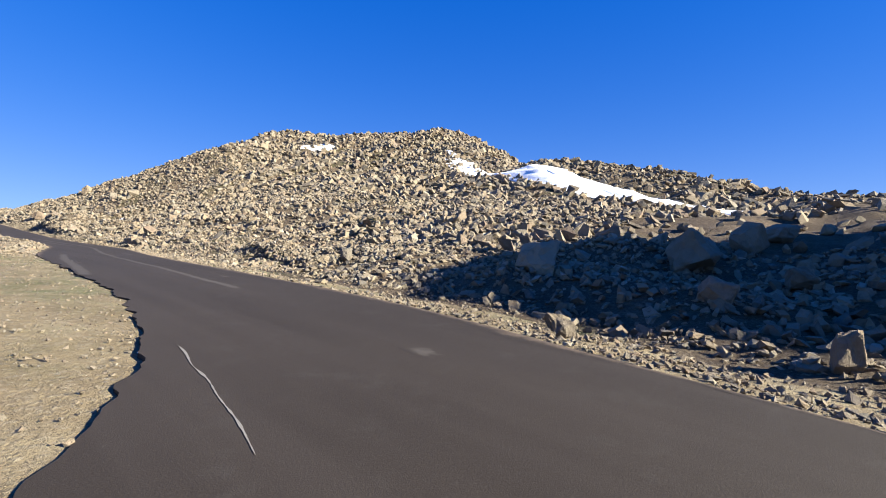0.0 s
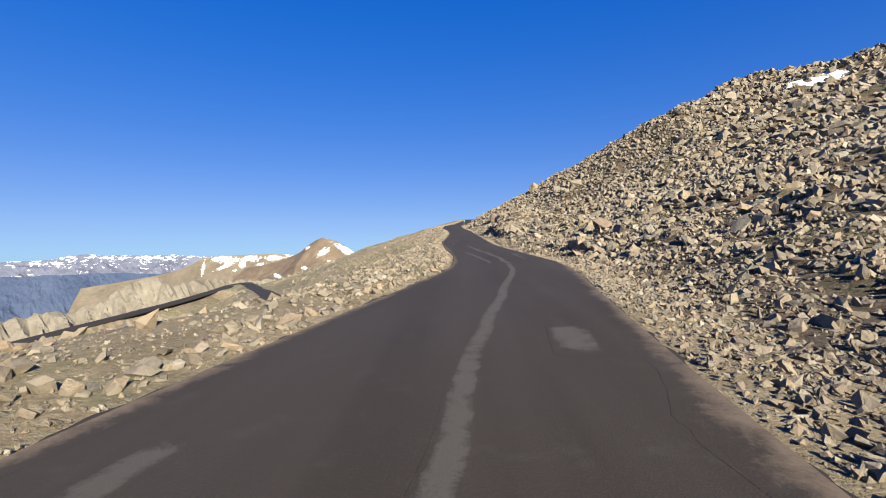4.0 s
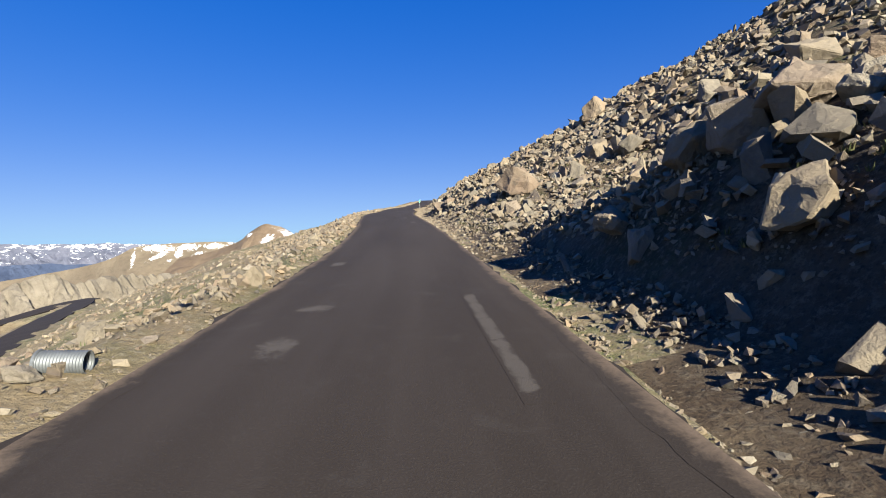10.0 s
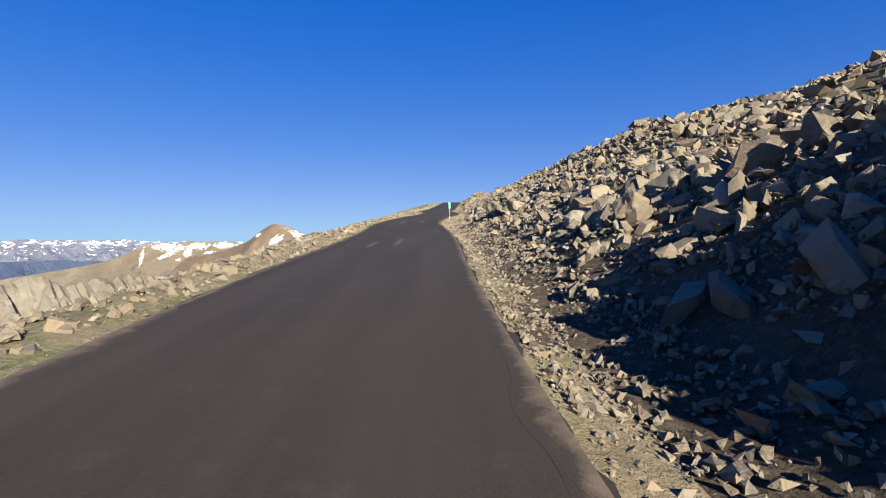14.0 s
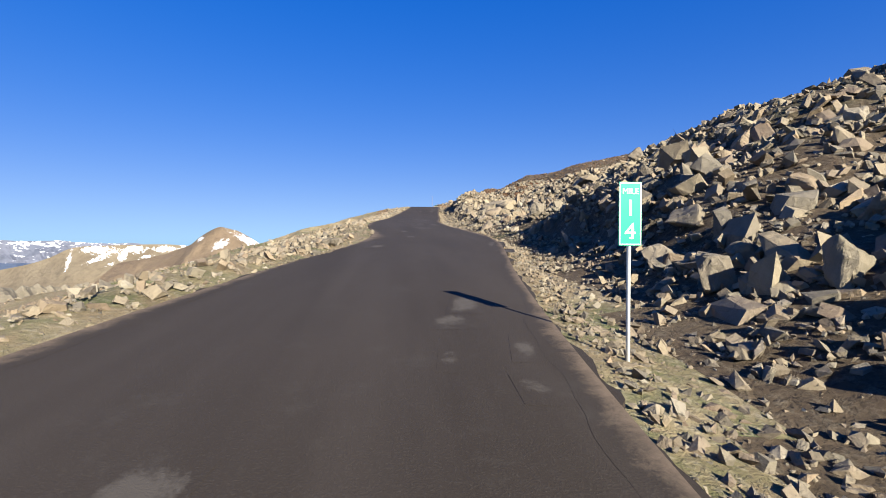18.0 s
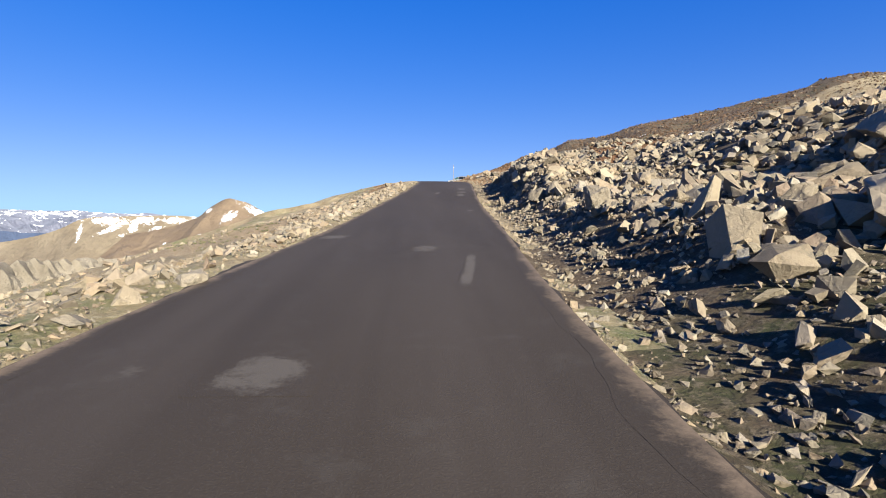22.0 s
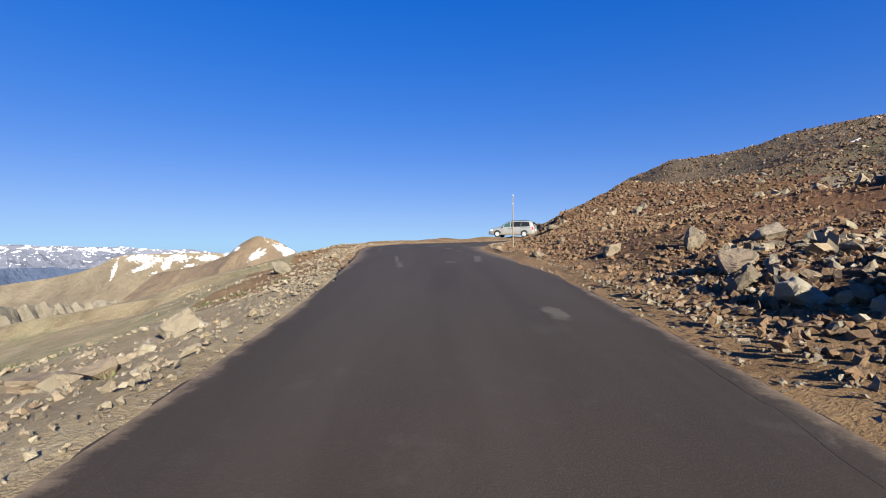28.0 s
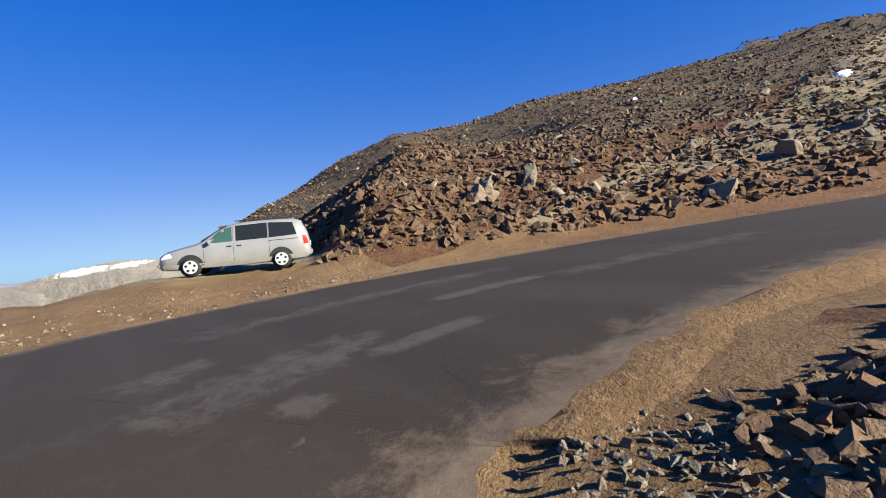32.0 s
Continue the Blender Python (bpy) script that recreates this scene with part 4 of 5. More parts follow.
boulders("the first bend", [(10.4, 0.6, 0.61, 0.83), (18.0, 2.2, 1.00, 0.84), (13.7, 3.2, 1.05, 0.70), (28.8, 4.4, 1.65, 1.10), (8.3, 4.7, 0.37, 0.50), (26.0, 5.2, 1.55, 2.09), (10.2, 5.9, 0.59, 0.72), (22.7, 6.3, 2.60, 2.20), (15.7, 9.6, 1.87, 1.66), (15.0, 21.5, 0.87, 0.87), (0.0, 25.2, 0.90, 0.60), (-0.1, 26.4, 0.90, 0.60), (12.6, 28.4, 0.68, 0.43)])
boulders("the talus slope", [(0.5, 30.4, 0.61, 0.31), (14.2, 60.1, 0.28, 0.28), (5.6, 60.9, 0.46, 0.30), (6.0, 62.1, 0.45, 0.36), (16.8, 62.6, 0.54, 0.73), (3.5, 62.9, 0.40, 0.30), (17.7, 63.2, 0.74, 0.63), (16.0, 63.4, 0.65, 0.70), (14.5, 64.1, 0.52, 0.52), (15.8, 64.6, 0.67, 0.91), (16.7, 64.9, 0.69, 0.69), (15.6, 65.3, 0.91, 1.10), (15.6, 66.2, 1.34, 1.34), (19.1, 71.8, 1.85, 1.33), (26.0, 72.4, 1.28, 0.79)])
boulders("the steep slope", [(26.3, 74.5, 1.67, 0.95), (18.9, 75.6, 1.13, 1.13), (12.6, 82.7, 0.31, 0.42), (4.8, 83.2, 0.58, 0.28), (13.5, 84.1, 0.84, 0.53), (12.9, 86.4, 0.55, 0.64), (13.9, 91.0, 1.71, 1.53), (17.2, 94.0, 1.07, 0.80), (13.1, 95.1, 0.42, 0.37), (12.9, 95.3, 0.44, 0.32), (14.5, 97.5, 0.53, 0.53)])
boulders("the slab bank", [(4.4, 108.9, 0.31, 0.25), (12.7, 109.7, 0.92, 0.84), (14.2, 111.4, 1.00, 1.09), (13.5, 112.1, 0.99, 1.10), (24.9, 112.3, 1.31, 1.05), (12.1, 112.9, 0.60, 0.81), (13.3, 113.2, 0.75, 1.01), (12.3, 114.3, 0.95, 0.71), (4.7, 114.4, 0.46, 0.60)])
boulders("the rocky nose", [(4.1, 122.5, 0.37, 0.37), (11.9, 123.3, 0.74, 0.31), (3.9, 123.8, 0.41, 0.38), (14.1, 125.7, 0.69, 0.93), (12.0, 127.9, 0.69, 0.52), (14.1, 130.3, 0.64, 0.87), (31.0, 130.5, 2.60, 2.20), (3.8, 132.8, 0.44, 0.25), (14.2, 133.3, 2.30, 2.09), (17.8, 133.5, 1.09, 1.27), (4.1, 133.7, 0.50, 0.25), (10.9, 135.2, 0.49, 0.43), (22.0, 135.3, 1.43, 1.94), (27.7, 135.6, 2.39, 2.13), (10.9, 137.4, 0.61, 0.52), (20.8, 138.1, 1.76, 1.76), (12.3, 139.9, 0.69, 0.69)])
boulders("the shaded bank", [(9.9, 145.5, 0.49, 0.54), (11.0, 147.2, 1.01, 0.82), (10.9, 149.4, 0.66, 0.71), (25.0, 149.8, 2.60, 2.20), (11.5, 149.8, 0.39, 0.39), (10.3, 150.4, 1.75, 1.16), (11.1, 150.9, 0.67, 0.67), (10.4, 151.8, 1.23, 1.23)])
boulders("the upper bank", [(1.8, 181.0, 0.51, 0.36), (1.3, 183.0, 0.46, 0.42), (12.2, 185.1, 1.74, 1.24), (11.2, 187.5, 1.87, 1.40), (8.8, 191.3, 0.24, 0.22), (8.2, 192.0, 0.33, 0.19), (8.9, 192.4, 0.26, 0.36), (9.3, 196.1, 0.48, 0.39), (11.7, 196.2, 0.40, 0.54), (10.0, 196.5, 0.51, 0.36), (10.9, 196.5, 0.46, 0.36), (8.2, 196.8, 0.20, 0.19), (9.7, 198.0, 0.25, 0.34), (14.1, 198.7, 1.52, 1.19)])
boulders("the mile post", [(11.8, 199.9, 0.41, 0.37), (12.8, 202.4, 0.94, 0.57), (10.6, 202.5, 0.56, 0.67), (14.2, 202.6, 2.17, 1.83), (11.5, 204.8, 0.52, 0.71), (10.7, 206.1, 0.61, 0.82), (13.5, 206.1, 0.67, 0.59), (11.4, 206.4, 0.51, 0.43), (13.9, 207.9, 0.63, 0.53), (12.2, 208.9, 0.81, 0.46), (3.8, 213.7, 0.28, 0.23)])
boulders("the scree bank", [(3.9, 214.0, 0.21, 0.14), (3.7, 215.1, 0.29, 0.23), (3.8, 215.3, 0.33, 0.20), (3.9, 215.9, 0.50, 0.30), (13.7, 219.7, 0.55, 0.61), (12.8, 219.8, 0.62, 0.83), (5.2, 221.7, 0.13, 0.11), (1.5, 222.3, 0.35, 0.41), (4.7, 222.3, 0.25, 0.27), (5.0, 222.5, 0.33, 0.24), (3.9, 223.3, 0.23, 0.17), (12.2, 223.9, 0.46, 0.36), (16.9, 224.7, 1.07, 1.07), (18.4, 227.6, 0.87, 1.09), (15.8, 227.7, 0.86, 1.04), (12.8, 227.9, 0.61, 0.50), (16.9, 228.4, 0.91, 0.68), (13.7, 229.6, 0.72, 0.59)])
boulders("the long bank", [(10.8, 231.7, 0.23, 0.18), (12.2, 232.4, 0.83, 0.74), (12.0, 233.1, 0.85, 0.68), (12.2, 234.5, 0.71, 0.33), (13.6, 234.8, 1.59, 0.88), (11.1, 234.8, 0.34, 0.30), (15.2, 237.8, 2.28, 1.05), (30.5, 238.5, 1.96, 1.07), (19.0, 238.6, 0.82, 0.41), (25.7, 238.7, 0.82, 1.10), (15.3, 241.7, 2.36, 1.26), (29.3, 243.6, 1.87, 1.45), (4.5, 244.3, 0.53, 0.27), (17.4, 246.5, 0.98, 0.55), (14.2, 247.4, 0.65, 0.46), (13.7, 247.9, 0.55, 0.41), (27.5, 250.3, 2.60, 2.20), (12.5, 251.4, 0.28, 0.28), (12.3, 251.7, 0.50, 0.29), (28.8, 255.1, 2.60, 2.20), (14.0, 258.2, 0.95, 0.82), (13.6, 259.5, 0.54, 0.31), (14.2, 259.6, 0.63, 0.40)])
boulders("the dark outcrop", [(13.3, 263.6, 0.56, 0.81), (15.1, 264.6, 0.69, 0.48), (14.7, 265.8, 0.82, 0.76), (12.8, 265.8, 0.49, 0.37), (5.6, 267.0, 0.30, 0.25), (15.3, 267.1, 0.55, 0.59), (5.8, 268.5, 0.51, 0.27), (4.5, 269.0, 0.45, 0.27), (15.4, 269.2, 0.36, 0.48), (5.2, 270.4, 0.69, 0.37), (7.7, 272.6, 0.54, 0.40), (15.7, 274.0, 0.63, 0.48), (15.3, 276.9, 0.86, 1.15)])
boulders("the red bank", [(17.9, 291.1, 1.01, 0.73), (6.8, 291.5, 0.74, 0.41), (17.7, 294.0, 1.25, 0.75), (5.9, 294.2, 0.74, 0.49), (17.0, 295.3, 0.34, 0.21), (16.8, 295.4, 0.21, 0.25), (16.6, 295.8, 0.58, 0.44), (5.6, 296.5, 0.76, 0.34), (16.6, 297.1, 0.64, 0.37), (6.7, 298.3, 0.84, 0.60), (17.3, 298.4, 0.84, 0.51), (19.6, 300.8, 0.87, 0.47), (18.3, 301.8, 0.73, 0.58), (28.9, 303.6, 1.07, 0.95), (16.9, 304.2, 0.61, 0.52), (15.5, 308.1, 0.44, 0.28), (5.2, 308.8, 0.90, 0.60)])
boulders("the red bank", [(19.0, 311.2, 0.41, 0.29), (14.65, 314.6, 0.46, 0.25), (18.4, 318.4, 0.76, 0.43), (19.4, 320.2, 0.59, 0.35), (15.7, 321.1, 0.20, 0.14), (18.7, 321.2, 0.70, 0.38)])
boulders("the upper hill", [(47.4, 329.1, 1.02, 0.73), (40.4, 330.2, 1.13, 1.01), (34.8, 330.8, 1.53, 0.87), (41.7, 335.0, 1.06, 0.76), (31.2, 336.1, 0.60, 0.60), (31.2, 337.6, 0.81, 1.14), (28.6, 337.8, 1.30, 1.07), (28.9, 338.2, 1.45, 0.72), (32.2, 338.5, 0.81, 0.94)])

boulders("the gravel pull-out", [(0.8, 29.9, 0.46, 0.29), (1.2, 27.9, 0.35, 0.35), (0.7, 30.7, 0.31, 0.26), (-3.0, 38.5, 0.64, 0.50), (0.7, 32.2, 0.43, 0.31), (1.0, 27.7, 0.21, 0.27), (-2.5, 41.0, 0.44, 0.29), (1.2, 28.5, 0.40, 0.32), (0.2, 26.0, 0.80, 0.66), (14.4, 21.8, 0.57, 0.64), (10.5, 16.7, 0.53, 0.24), (10.5, 17.6, 0.45, 0.17), (15.9, 25.1, 0.84, 0.67), (7.4, 306.5, 0.37, 0.19), (7.1, 309.8, 0.40, 0.32), (16.8, 310.0, 0.26, 0.31), (15.3, 307.7, 0.42, 0.27), (19.5, 311.7, 0.43, 0.31)])
# blocks of middling size strewn over the uphill slope
_r = np.random.RandomState(77)
for _s in np.arange(58, 284, 2.1):
    _s, _d, _w = _s + _r.uniform(-1, 1), _r.uniform(1.8, 9.5), 0.5 * 2.1 ** _r.uniform(0, 1) ** 1.5
    _k = int(np.clip(np.searchsorted(ALONG, _s), 0, len(MID) - 1))
    _o = MID[_k, 3] + _d + 0.4 * _w
    boulders("the uphill talus", [(MID[_k, 0] + RIGHT[_k, 0] * _o, MID[_k, 1] + RIGHT[_k, 1] * _o, _w, _w * _r.uniform(0.6, 1.1))])

# ---- road wear: patches and sealed cracks lie on the asphalt ----
def on_road(s, off, lift=0.006):
    """A place on the asphalt, by the way along the road and the offset to the right."""
    i = int(np.clip(np.searchsorted(_fine, s), 1, len(_fine) - 1))
    t = (s - _fine[i - 1]) / (_fine[i] - _fine[i - 1])
    m = ROAD_LINE[i - 1] * (1 - t) + ROAD_LINE[i] * t
    r = ROAD_RIGHT[i - 1] * (1 - t) + ROAD_RIGHT[i] * t
    us = np.linspace(-1, 1, 9)
    z = m[2] + np.interp(off / m[3], us, 0.03 * (1 - us * us)) + lift
    return (m[0] + r[0] * off, m[1] + r[1] * off, z)


def layered(name, rows, layer, material, parent):
    """A thin sheet on the asphalt from rows of places, with its wear layer."""
    rows = np.array(rows)
    n, m = rows.shape[:2]
    ob = quick_mesh(name, rows.reshape(-1, 3), grid_faces(m, n), material, True)
    wear_layer = ob.data.attributes.new("wear", "FLOAT", "POINT")
    wear_layer.data.foreach_set("value", np.ascontiguousarray(layer, np.float32).ravel())
    ob.parent = parent
    return ob


def wear(name, s0, s1, off0, off1, width, seed, material, parent, ragged=0.25, wander=0.0):
    """A ragged thin piece along the road from s0 to s1; a scuff fades out towards its rim."""
    soft = material is not SEAL
    if soft:
        s0, s1, width = s0 - 0.25, s1 + 0.25, 1.35 * width + 0.12
    s = _fine[(_fine > s0) & (_fine < s1)] if soft else np.linspace(s0, s1, max(9, int((s1 - s0) / 0.1)))
    n, t = len(s), (s - s0) / (s1 - s0)
    mid = off0 + (off1 - off0) * t + wander * fractal(s, 0 * s, 3.0, 3, seed)
    short = min(1.0, 0.5 * (s1 - s0))
    ends = np.minimum(1, np.minimum(s - s0, s1 - s) / (0.35 * short) + 0.15)
    if soft:
        us, half, rim = np.linspace(-1, 1, 7), 0.5 * width + 0 * ends, np.clip(np.minimum(s - s0, s1 - s) / 0.5, 0, 1)
        layer = rim[:, None] * (1 - us ** 2)[None] ** 0.7 * (0.66 if width > 1.2 else 1)
    else:
        us, half = np.linspace(-1, 1, 3), 0.5 * width * ends * np.maximum(0.1, 1 + ragged * fractal(s, 0 * s + 9, 0.45, 4, seed + 1, 0.8))
        layer = np.ones((n, 3))
    return layered(name, [[on_road(s[k], mid[k] + u * half[k], 0.0016 + 0.0003 * (seed % 5) if soft else 0.006) for u in us] for k in range(n)], layer, material, parent)


SEAL = plain("pale_crack_line", (0.19, 0.175, 0.155), 0.9)
wear("worn_strip", 15.0, 34.0, 0.15, 0.42, 0.18, 1, PATCH, road, 0.21, 0.06)
wear("worn_strip", 34.0, 58.0, 0.42, 0.12, 0.18, 2, PATCH, road, 0.21, 0.06)
wear("worn_strip", 58.0, 80.0, 0.16, -0.35, 0.24, 3, PATCH, road, 0.21, 0.08)
wear("worn_strip", 58.5, 70.0, -0.76, -1.56, 0.15, 4, PATCH, road, 0.24, 0.05)
wear("worn_strip", 20.0, 36.1, -2.59, -1.76, 0.26, 5, PATCH, road, 0.30, 0.05)
wear("crack_line", 3.9, 8.0, -2.05, -2.42, 0.022, 6, SEAL, road, 0.6, 0.12)
wear("crack_line", 26.2, 29.2, -1.93, -2.12, 0.02, 7, SEAL, road, 0.6, 0.12)
wear("crack_line", 318.2, 326.2, -2.5, -3.0, 0.022, 8, SEAL, road, 0.6, 0.12)
wear("crack_line", 323.9, 326.0, -1.0, -3.59, 0.03, 9, SEAL, road, 0.4, 0.03)
wear("crack_line", 328.2, 332.7, -2.2, -0.3, 0.02, 10, SEAL, road, 0.4, 0.15)
wear("worn_strip", 306.9, 309.6, -1.3, -1.46, 0.13, 11, PATCH, road, 0.12)
wear("worn_strip", 309.1, 312.7, -1.48, -1.55, 0.06, 12, PATCH, road, 0.18)
wear("worn_strip", 309.3, 313.0, 1.45, 2.05, 0.22, 13, PATCH, road, 0.18)
wear("worn_strip", 246.1, 249.2, 1.48, 1.64, 0.11, 14, PATCH, road, 0.24, 0.05)
# patches: middle along, offset, length, width
WORN = [(6.5, 0.6, 0.5, 0.3), (19.1, 1.24, 0.7, 0.2), (29.1, 2.13, 0.3, 0.5), (40.4, 1.77, 1.8, 0.6), (62.1, 1.49, 0.6, 0.4), (66.6, 1.63, 1.4, 0.45), (64.4, 1.54, 2.6, 0.12), (72.2, 1.73, 0.5, 0.3), (85.4, -1.5, 2.4, 0.3),
        (93.7, 1.29, 0.9, 0.35), (111.7, -1.15, 0.8, 0.45), (113.7, -1.13, 0.5, 0.55), (112.3, 1.47, 4.6, 0.14), (119.2, -1.52, 0.8, 0.35), (139.1, 1.29, 2.0, 0.3), (144.7, -0.39, 0.5, 0.95)]
WORN += [(145.7, 1.09, 0.5, 0.7), (147.7, 1.2, 1.3, 0.3), (146.1, -1.55, 0.5, 0.4), (176.5, 0.13, 4.5, 0.22), (175.0, -0.92, 3.0, 0.25), (185.6, 2.12, 0.9, 0.4), (184.2, 2.02, 0.6, 0.5), (184.7, -1.23, 0.8, 0.3), (182.6, -0.67, 0.5, 0.5), (182.6, -1.57, 0.4, 0.35),
         (199.5, -0.51, 5.0, 0.35), (200.5, 1.23, 3.6, 0.4), (203.4, -0.06, 1.4, 0.4), (208.5, 1.68, 1.0, 0.36), (207.5, 1.56, 0.5, 0.36), (206.0, 1.53, 0.4, 0.12), (206.5, 2.24, 0.6, 0.15), (205.4, 2.24, 0.3, 0.18)]
WORN += [(217.7, -1.57, 1.0, 0.4), (219.0, 2.4, 1.8, 0.5), (222.3, -0.81, 0.7, 0.4), (216.6, 2.61, 0.8, 0.5), (230.2, 0.48, 1.8, 1.3), (235.5, 1.87, 1.9, 0.5), (226.4, -0.99, 1.0, 0.3), (236.8, 0.92, 1.6, 0.5), (250.1, 0.58, 0.9, 0.6), (252.2, -2.16, 0.8, 0.9),
         (242.6, -0.45, 0.7, 0.8), (242.6, -1.55, 0.3, 0.2), (261.6, 2.02, 0.6, 0.34), (276.5, 1.49, 1.8, 0.6), (271.3, 1.59, 1.6, 0.5), (272.4, -0.07, 1.5, 0.25), (273.6, 1.54, 1.3, 0.7), (293.4, -1.15, 0.5, 0.5)]
WORN += [(299.3, 1.48, 1.2, 0.3), (309.0, 0.42, 0.8, 0.5), (321.9, 1.6, 2.2, 0.5), (318.2, 1.85, 1.0, 0.36), (318.7, 0.61, 0.5, 0.26), (318.2, -0.93, 0.4, 0.3), (318.7, 1.45, 0.4, 0.26), (328.6, 1.45, 1.5, 0.5), (330.8, -1.39, 0.8, 1.1),
         (327.1, 2.5, 2.0, 0.6), (325.4, -1.78, 0.8, 0.45), (333.7, 2.9, 1.0, 0.6), (334.0, 0.41, 1.4, 1.1), (332.3, 3.4, 1.0, 0.4), (336.7, 2.4, 2.2, 0.5), (331.9, -1.45, 0.5, 0.5), (339.7, 0.5, 3.0, 0.6), (330.5, -2.6, 6.0, 1.6), (334.5, 1.7, 4.0, 1.7), (338.0, -1.6, 6.5, 1.2), (327.0, 0.3, 4.5, 1.3), (343.5, 0.8, 5.5, 1.2)]
for _k, (_s, _o, _l, _w) in enumerate(WORN):
    wear("patch", _s - _l / 2, _s + _l / 2, _o, _o + 0.07 * (_k % 3 - 1), 0.8 * _w, 40 + _k, PATCH, road, 0.6)


def dusting(name, s0, s1, side, width, seed, material=DUST):
    """Dirt washed over the road's edge, thinning out inwards."""
    s = _fine[(_fine > s0) & (_fine < s1)]
    n = len(s)
    reach = width * (0.9 + 0.3 * fractal(s, 0 * s, 2.3, 4, seed, 0.7)) * np.clip(np.minimum(s - s0, s1 - s) / 6, 0.1, 1)
    us = np.linspace(0, 1, 6)
    w = np.interp(s, ALONG, MID[:, 3])
    rows = [[on_road(s[k], side * (w[k] - 0.02 - reach[k] * (1 - u)), 0.0018 + 0.006 * u) for u in (us if side > 0 else us[::-1])] for k in range(n)]
    layer = np.tile(1.15 * (us if side > 0 else us[::-1]), (n, 1))
    return layered(name, rows, layer, material, road)


dusting("edge_dirt", 306, 352, 1, 1.5, 3)
dusting("edge_dirt", 2, 60, 1, 0.5, 4)
dusting("edge_dirt", 304, 352, -1, 0.8, 8)
dusting("edge_dirt", 60, 306, 1, 0.3, 14)
dusting("edge_dirt", 30, 216, -1, 0.35, 15)
dusting("edge_dirt", 216.2, 231, -1, 0.85, 16)
dusting("edge_dirt", 231.2, 304, -1, 0.35, 17)

# brown dirt banked against the inner edge of the bend
_s = _fine[(_fine > 308) & (_fine < 352)]
_rows = []
for _q in _s:
    _w = float(np.interp(_q, ALONG, MID[:, 3]))
    _e = [on_road(_q, _w - 0.12 * (1 + fractal(np.array([_q]), np.zeros(1), 0.9, 3, 71)[0]), 0.004), on_road(_q, _w + 0.06, 0.02), on_road(_q, _w + 0.3), on_road(_q, _w + 0.6)]
    _z = land(np.array([a[0] for a in _e]), np.array([a[1] for a in _e]))
    _rows.append(_e[:2] + [(_e[2][0], _e[2][1], 0.5 * _e[2][2] + 0.5 * _z[2] + 0.01), (_e[3][0], _e[3][1], _z[3] - 0.04)])
layered("verge_dirt", _rows, np.ones((len(_s), 4)), BARE_DIRT, road)


# ---- helpers for built things ----
def part(name, bm, material, parent=None, label="", smooth=False):
    me = bpy.data.meshes.new(name)
    bm.to_mesh(me)
    bm.free()
    me.materials.append(material)
    if smooth:
        me.polygons.foreach_set("use_smooth", [True] * len(me.polygons))
    ob = new(name, me)
    ob.parent = parent
    if label:
        tagged(ob, label)
    return ob


def box(sx, sy, sz, at=(0, 0, 0), bevel=0.0):
    bm = bmesh.new()
    bmesh.ops.create_cube(bm, size=1, matrix=Matrix.Translation(at) @ Matrix.Diagonal((sx, sy, sz, 1)))
    if bevel:
        bmesh.ops.bevel(bm, geom=list(bm.edges), offset=bevel, segments=2, affect="EDGES")
    return bm


def tube(r0, r1, h, at=(0, 0, 0), n=14, turn=Matrix(), bevel=0.0):
    bm = bmesh.new()
    bmesh.ops.create_cone(bm, cap_ends=True, segments=n, radius1=r0, radius2=r1, depth=h, matrix=Matrix.Translation(at) @ turn)
    if bevel:
        bmesh.ops.bevel(bm, geom=[e for e in bm.edges if len(e.link_faces) == 2 and e.calc_face_angle(0) > 1.0], offset=bevel, segments=2, affect="EDGES")
    return bm


def height(x, y):
    return float(land(np.array([x]), np.array([y]))[0])


# ---- mile post ----
GALV = plain("galvanised_steel", (0.55, 0.55, 0.53), 0.45, 0.8)
GREEN = plain("green_sign_sheet", (0.005, 0.30, 0.17), 0.4, 0.0, 0.06)
WHITE = plain("white_sign_sheet", (0.82, 0.84, 0.82), 0.45, 0.0, 0.04)
PANEL_H, PANEL_W = 0.66, 0.235
post = new("mile_post")
post.location = (8.4, 204.35, height(8.4, 204.35))
tagged(post, "green mile marker on a slim steel post by the road", "road sign")
part("pole", tube(0.022, 0.022, 1.75, (0, 0, 0.825)), GALV, post, "thin pale steel post")
panel = part("panel", box(PANEL_W, 0.008, PANEL_H, (0, -0.03, 1.53), 0.003), GREEN, post, "tall green reflective panel")
for _sx, _sz, _px, _pz in ((PANEL_W - 0.012, 0.010, 0, 1.53 + PANEL_H / 2 - 0.014), (PANEL_W - 0.012, 0.010, 0, 1.53 - PANEL_H / 2 + 0.014)):
    part("border", box(_sx, 0.004, _sz, (_px, -0.0355, _pz)), WHITE, panel)
for _px in (-1, 1):
    part("border", box(0.008, 0.004, PANEL_H - 0.02, (_px * (PANEL_W / 2 - 0.010), -0.0355, 1.53)), WHITE, panel)
for _txt, _size, _z in (("MILE", 0.085, 1.735), ("1", 0.24, 1.51), ("4", 0.24, 1.27)):
    _cu = bpy.data.curves.new("numeral", "FONT")
    _cu.body, _cu.size, _cu.align_x, _cu.extrude = _txt, _size, "CENTER", 0.0015
    _cu.materials.append(WHITE)
    _ob = new("lettering", _cu)
    _ob.parent = panel
    _ob.matrix_basis = Matrix.Translation((0, -0.037, _z)) @ Euler((radians(90), 0, 0)).to_matrix().to_4x4()
for _z in (1.28, 1.78):
    part("bolt", tube(0.008, 0.008, 0.01, (0, -0.036, _z), 8, Euler((radians(90), 0, 0)).to_matrix().to_4x4()), GALV, panel)
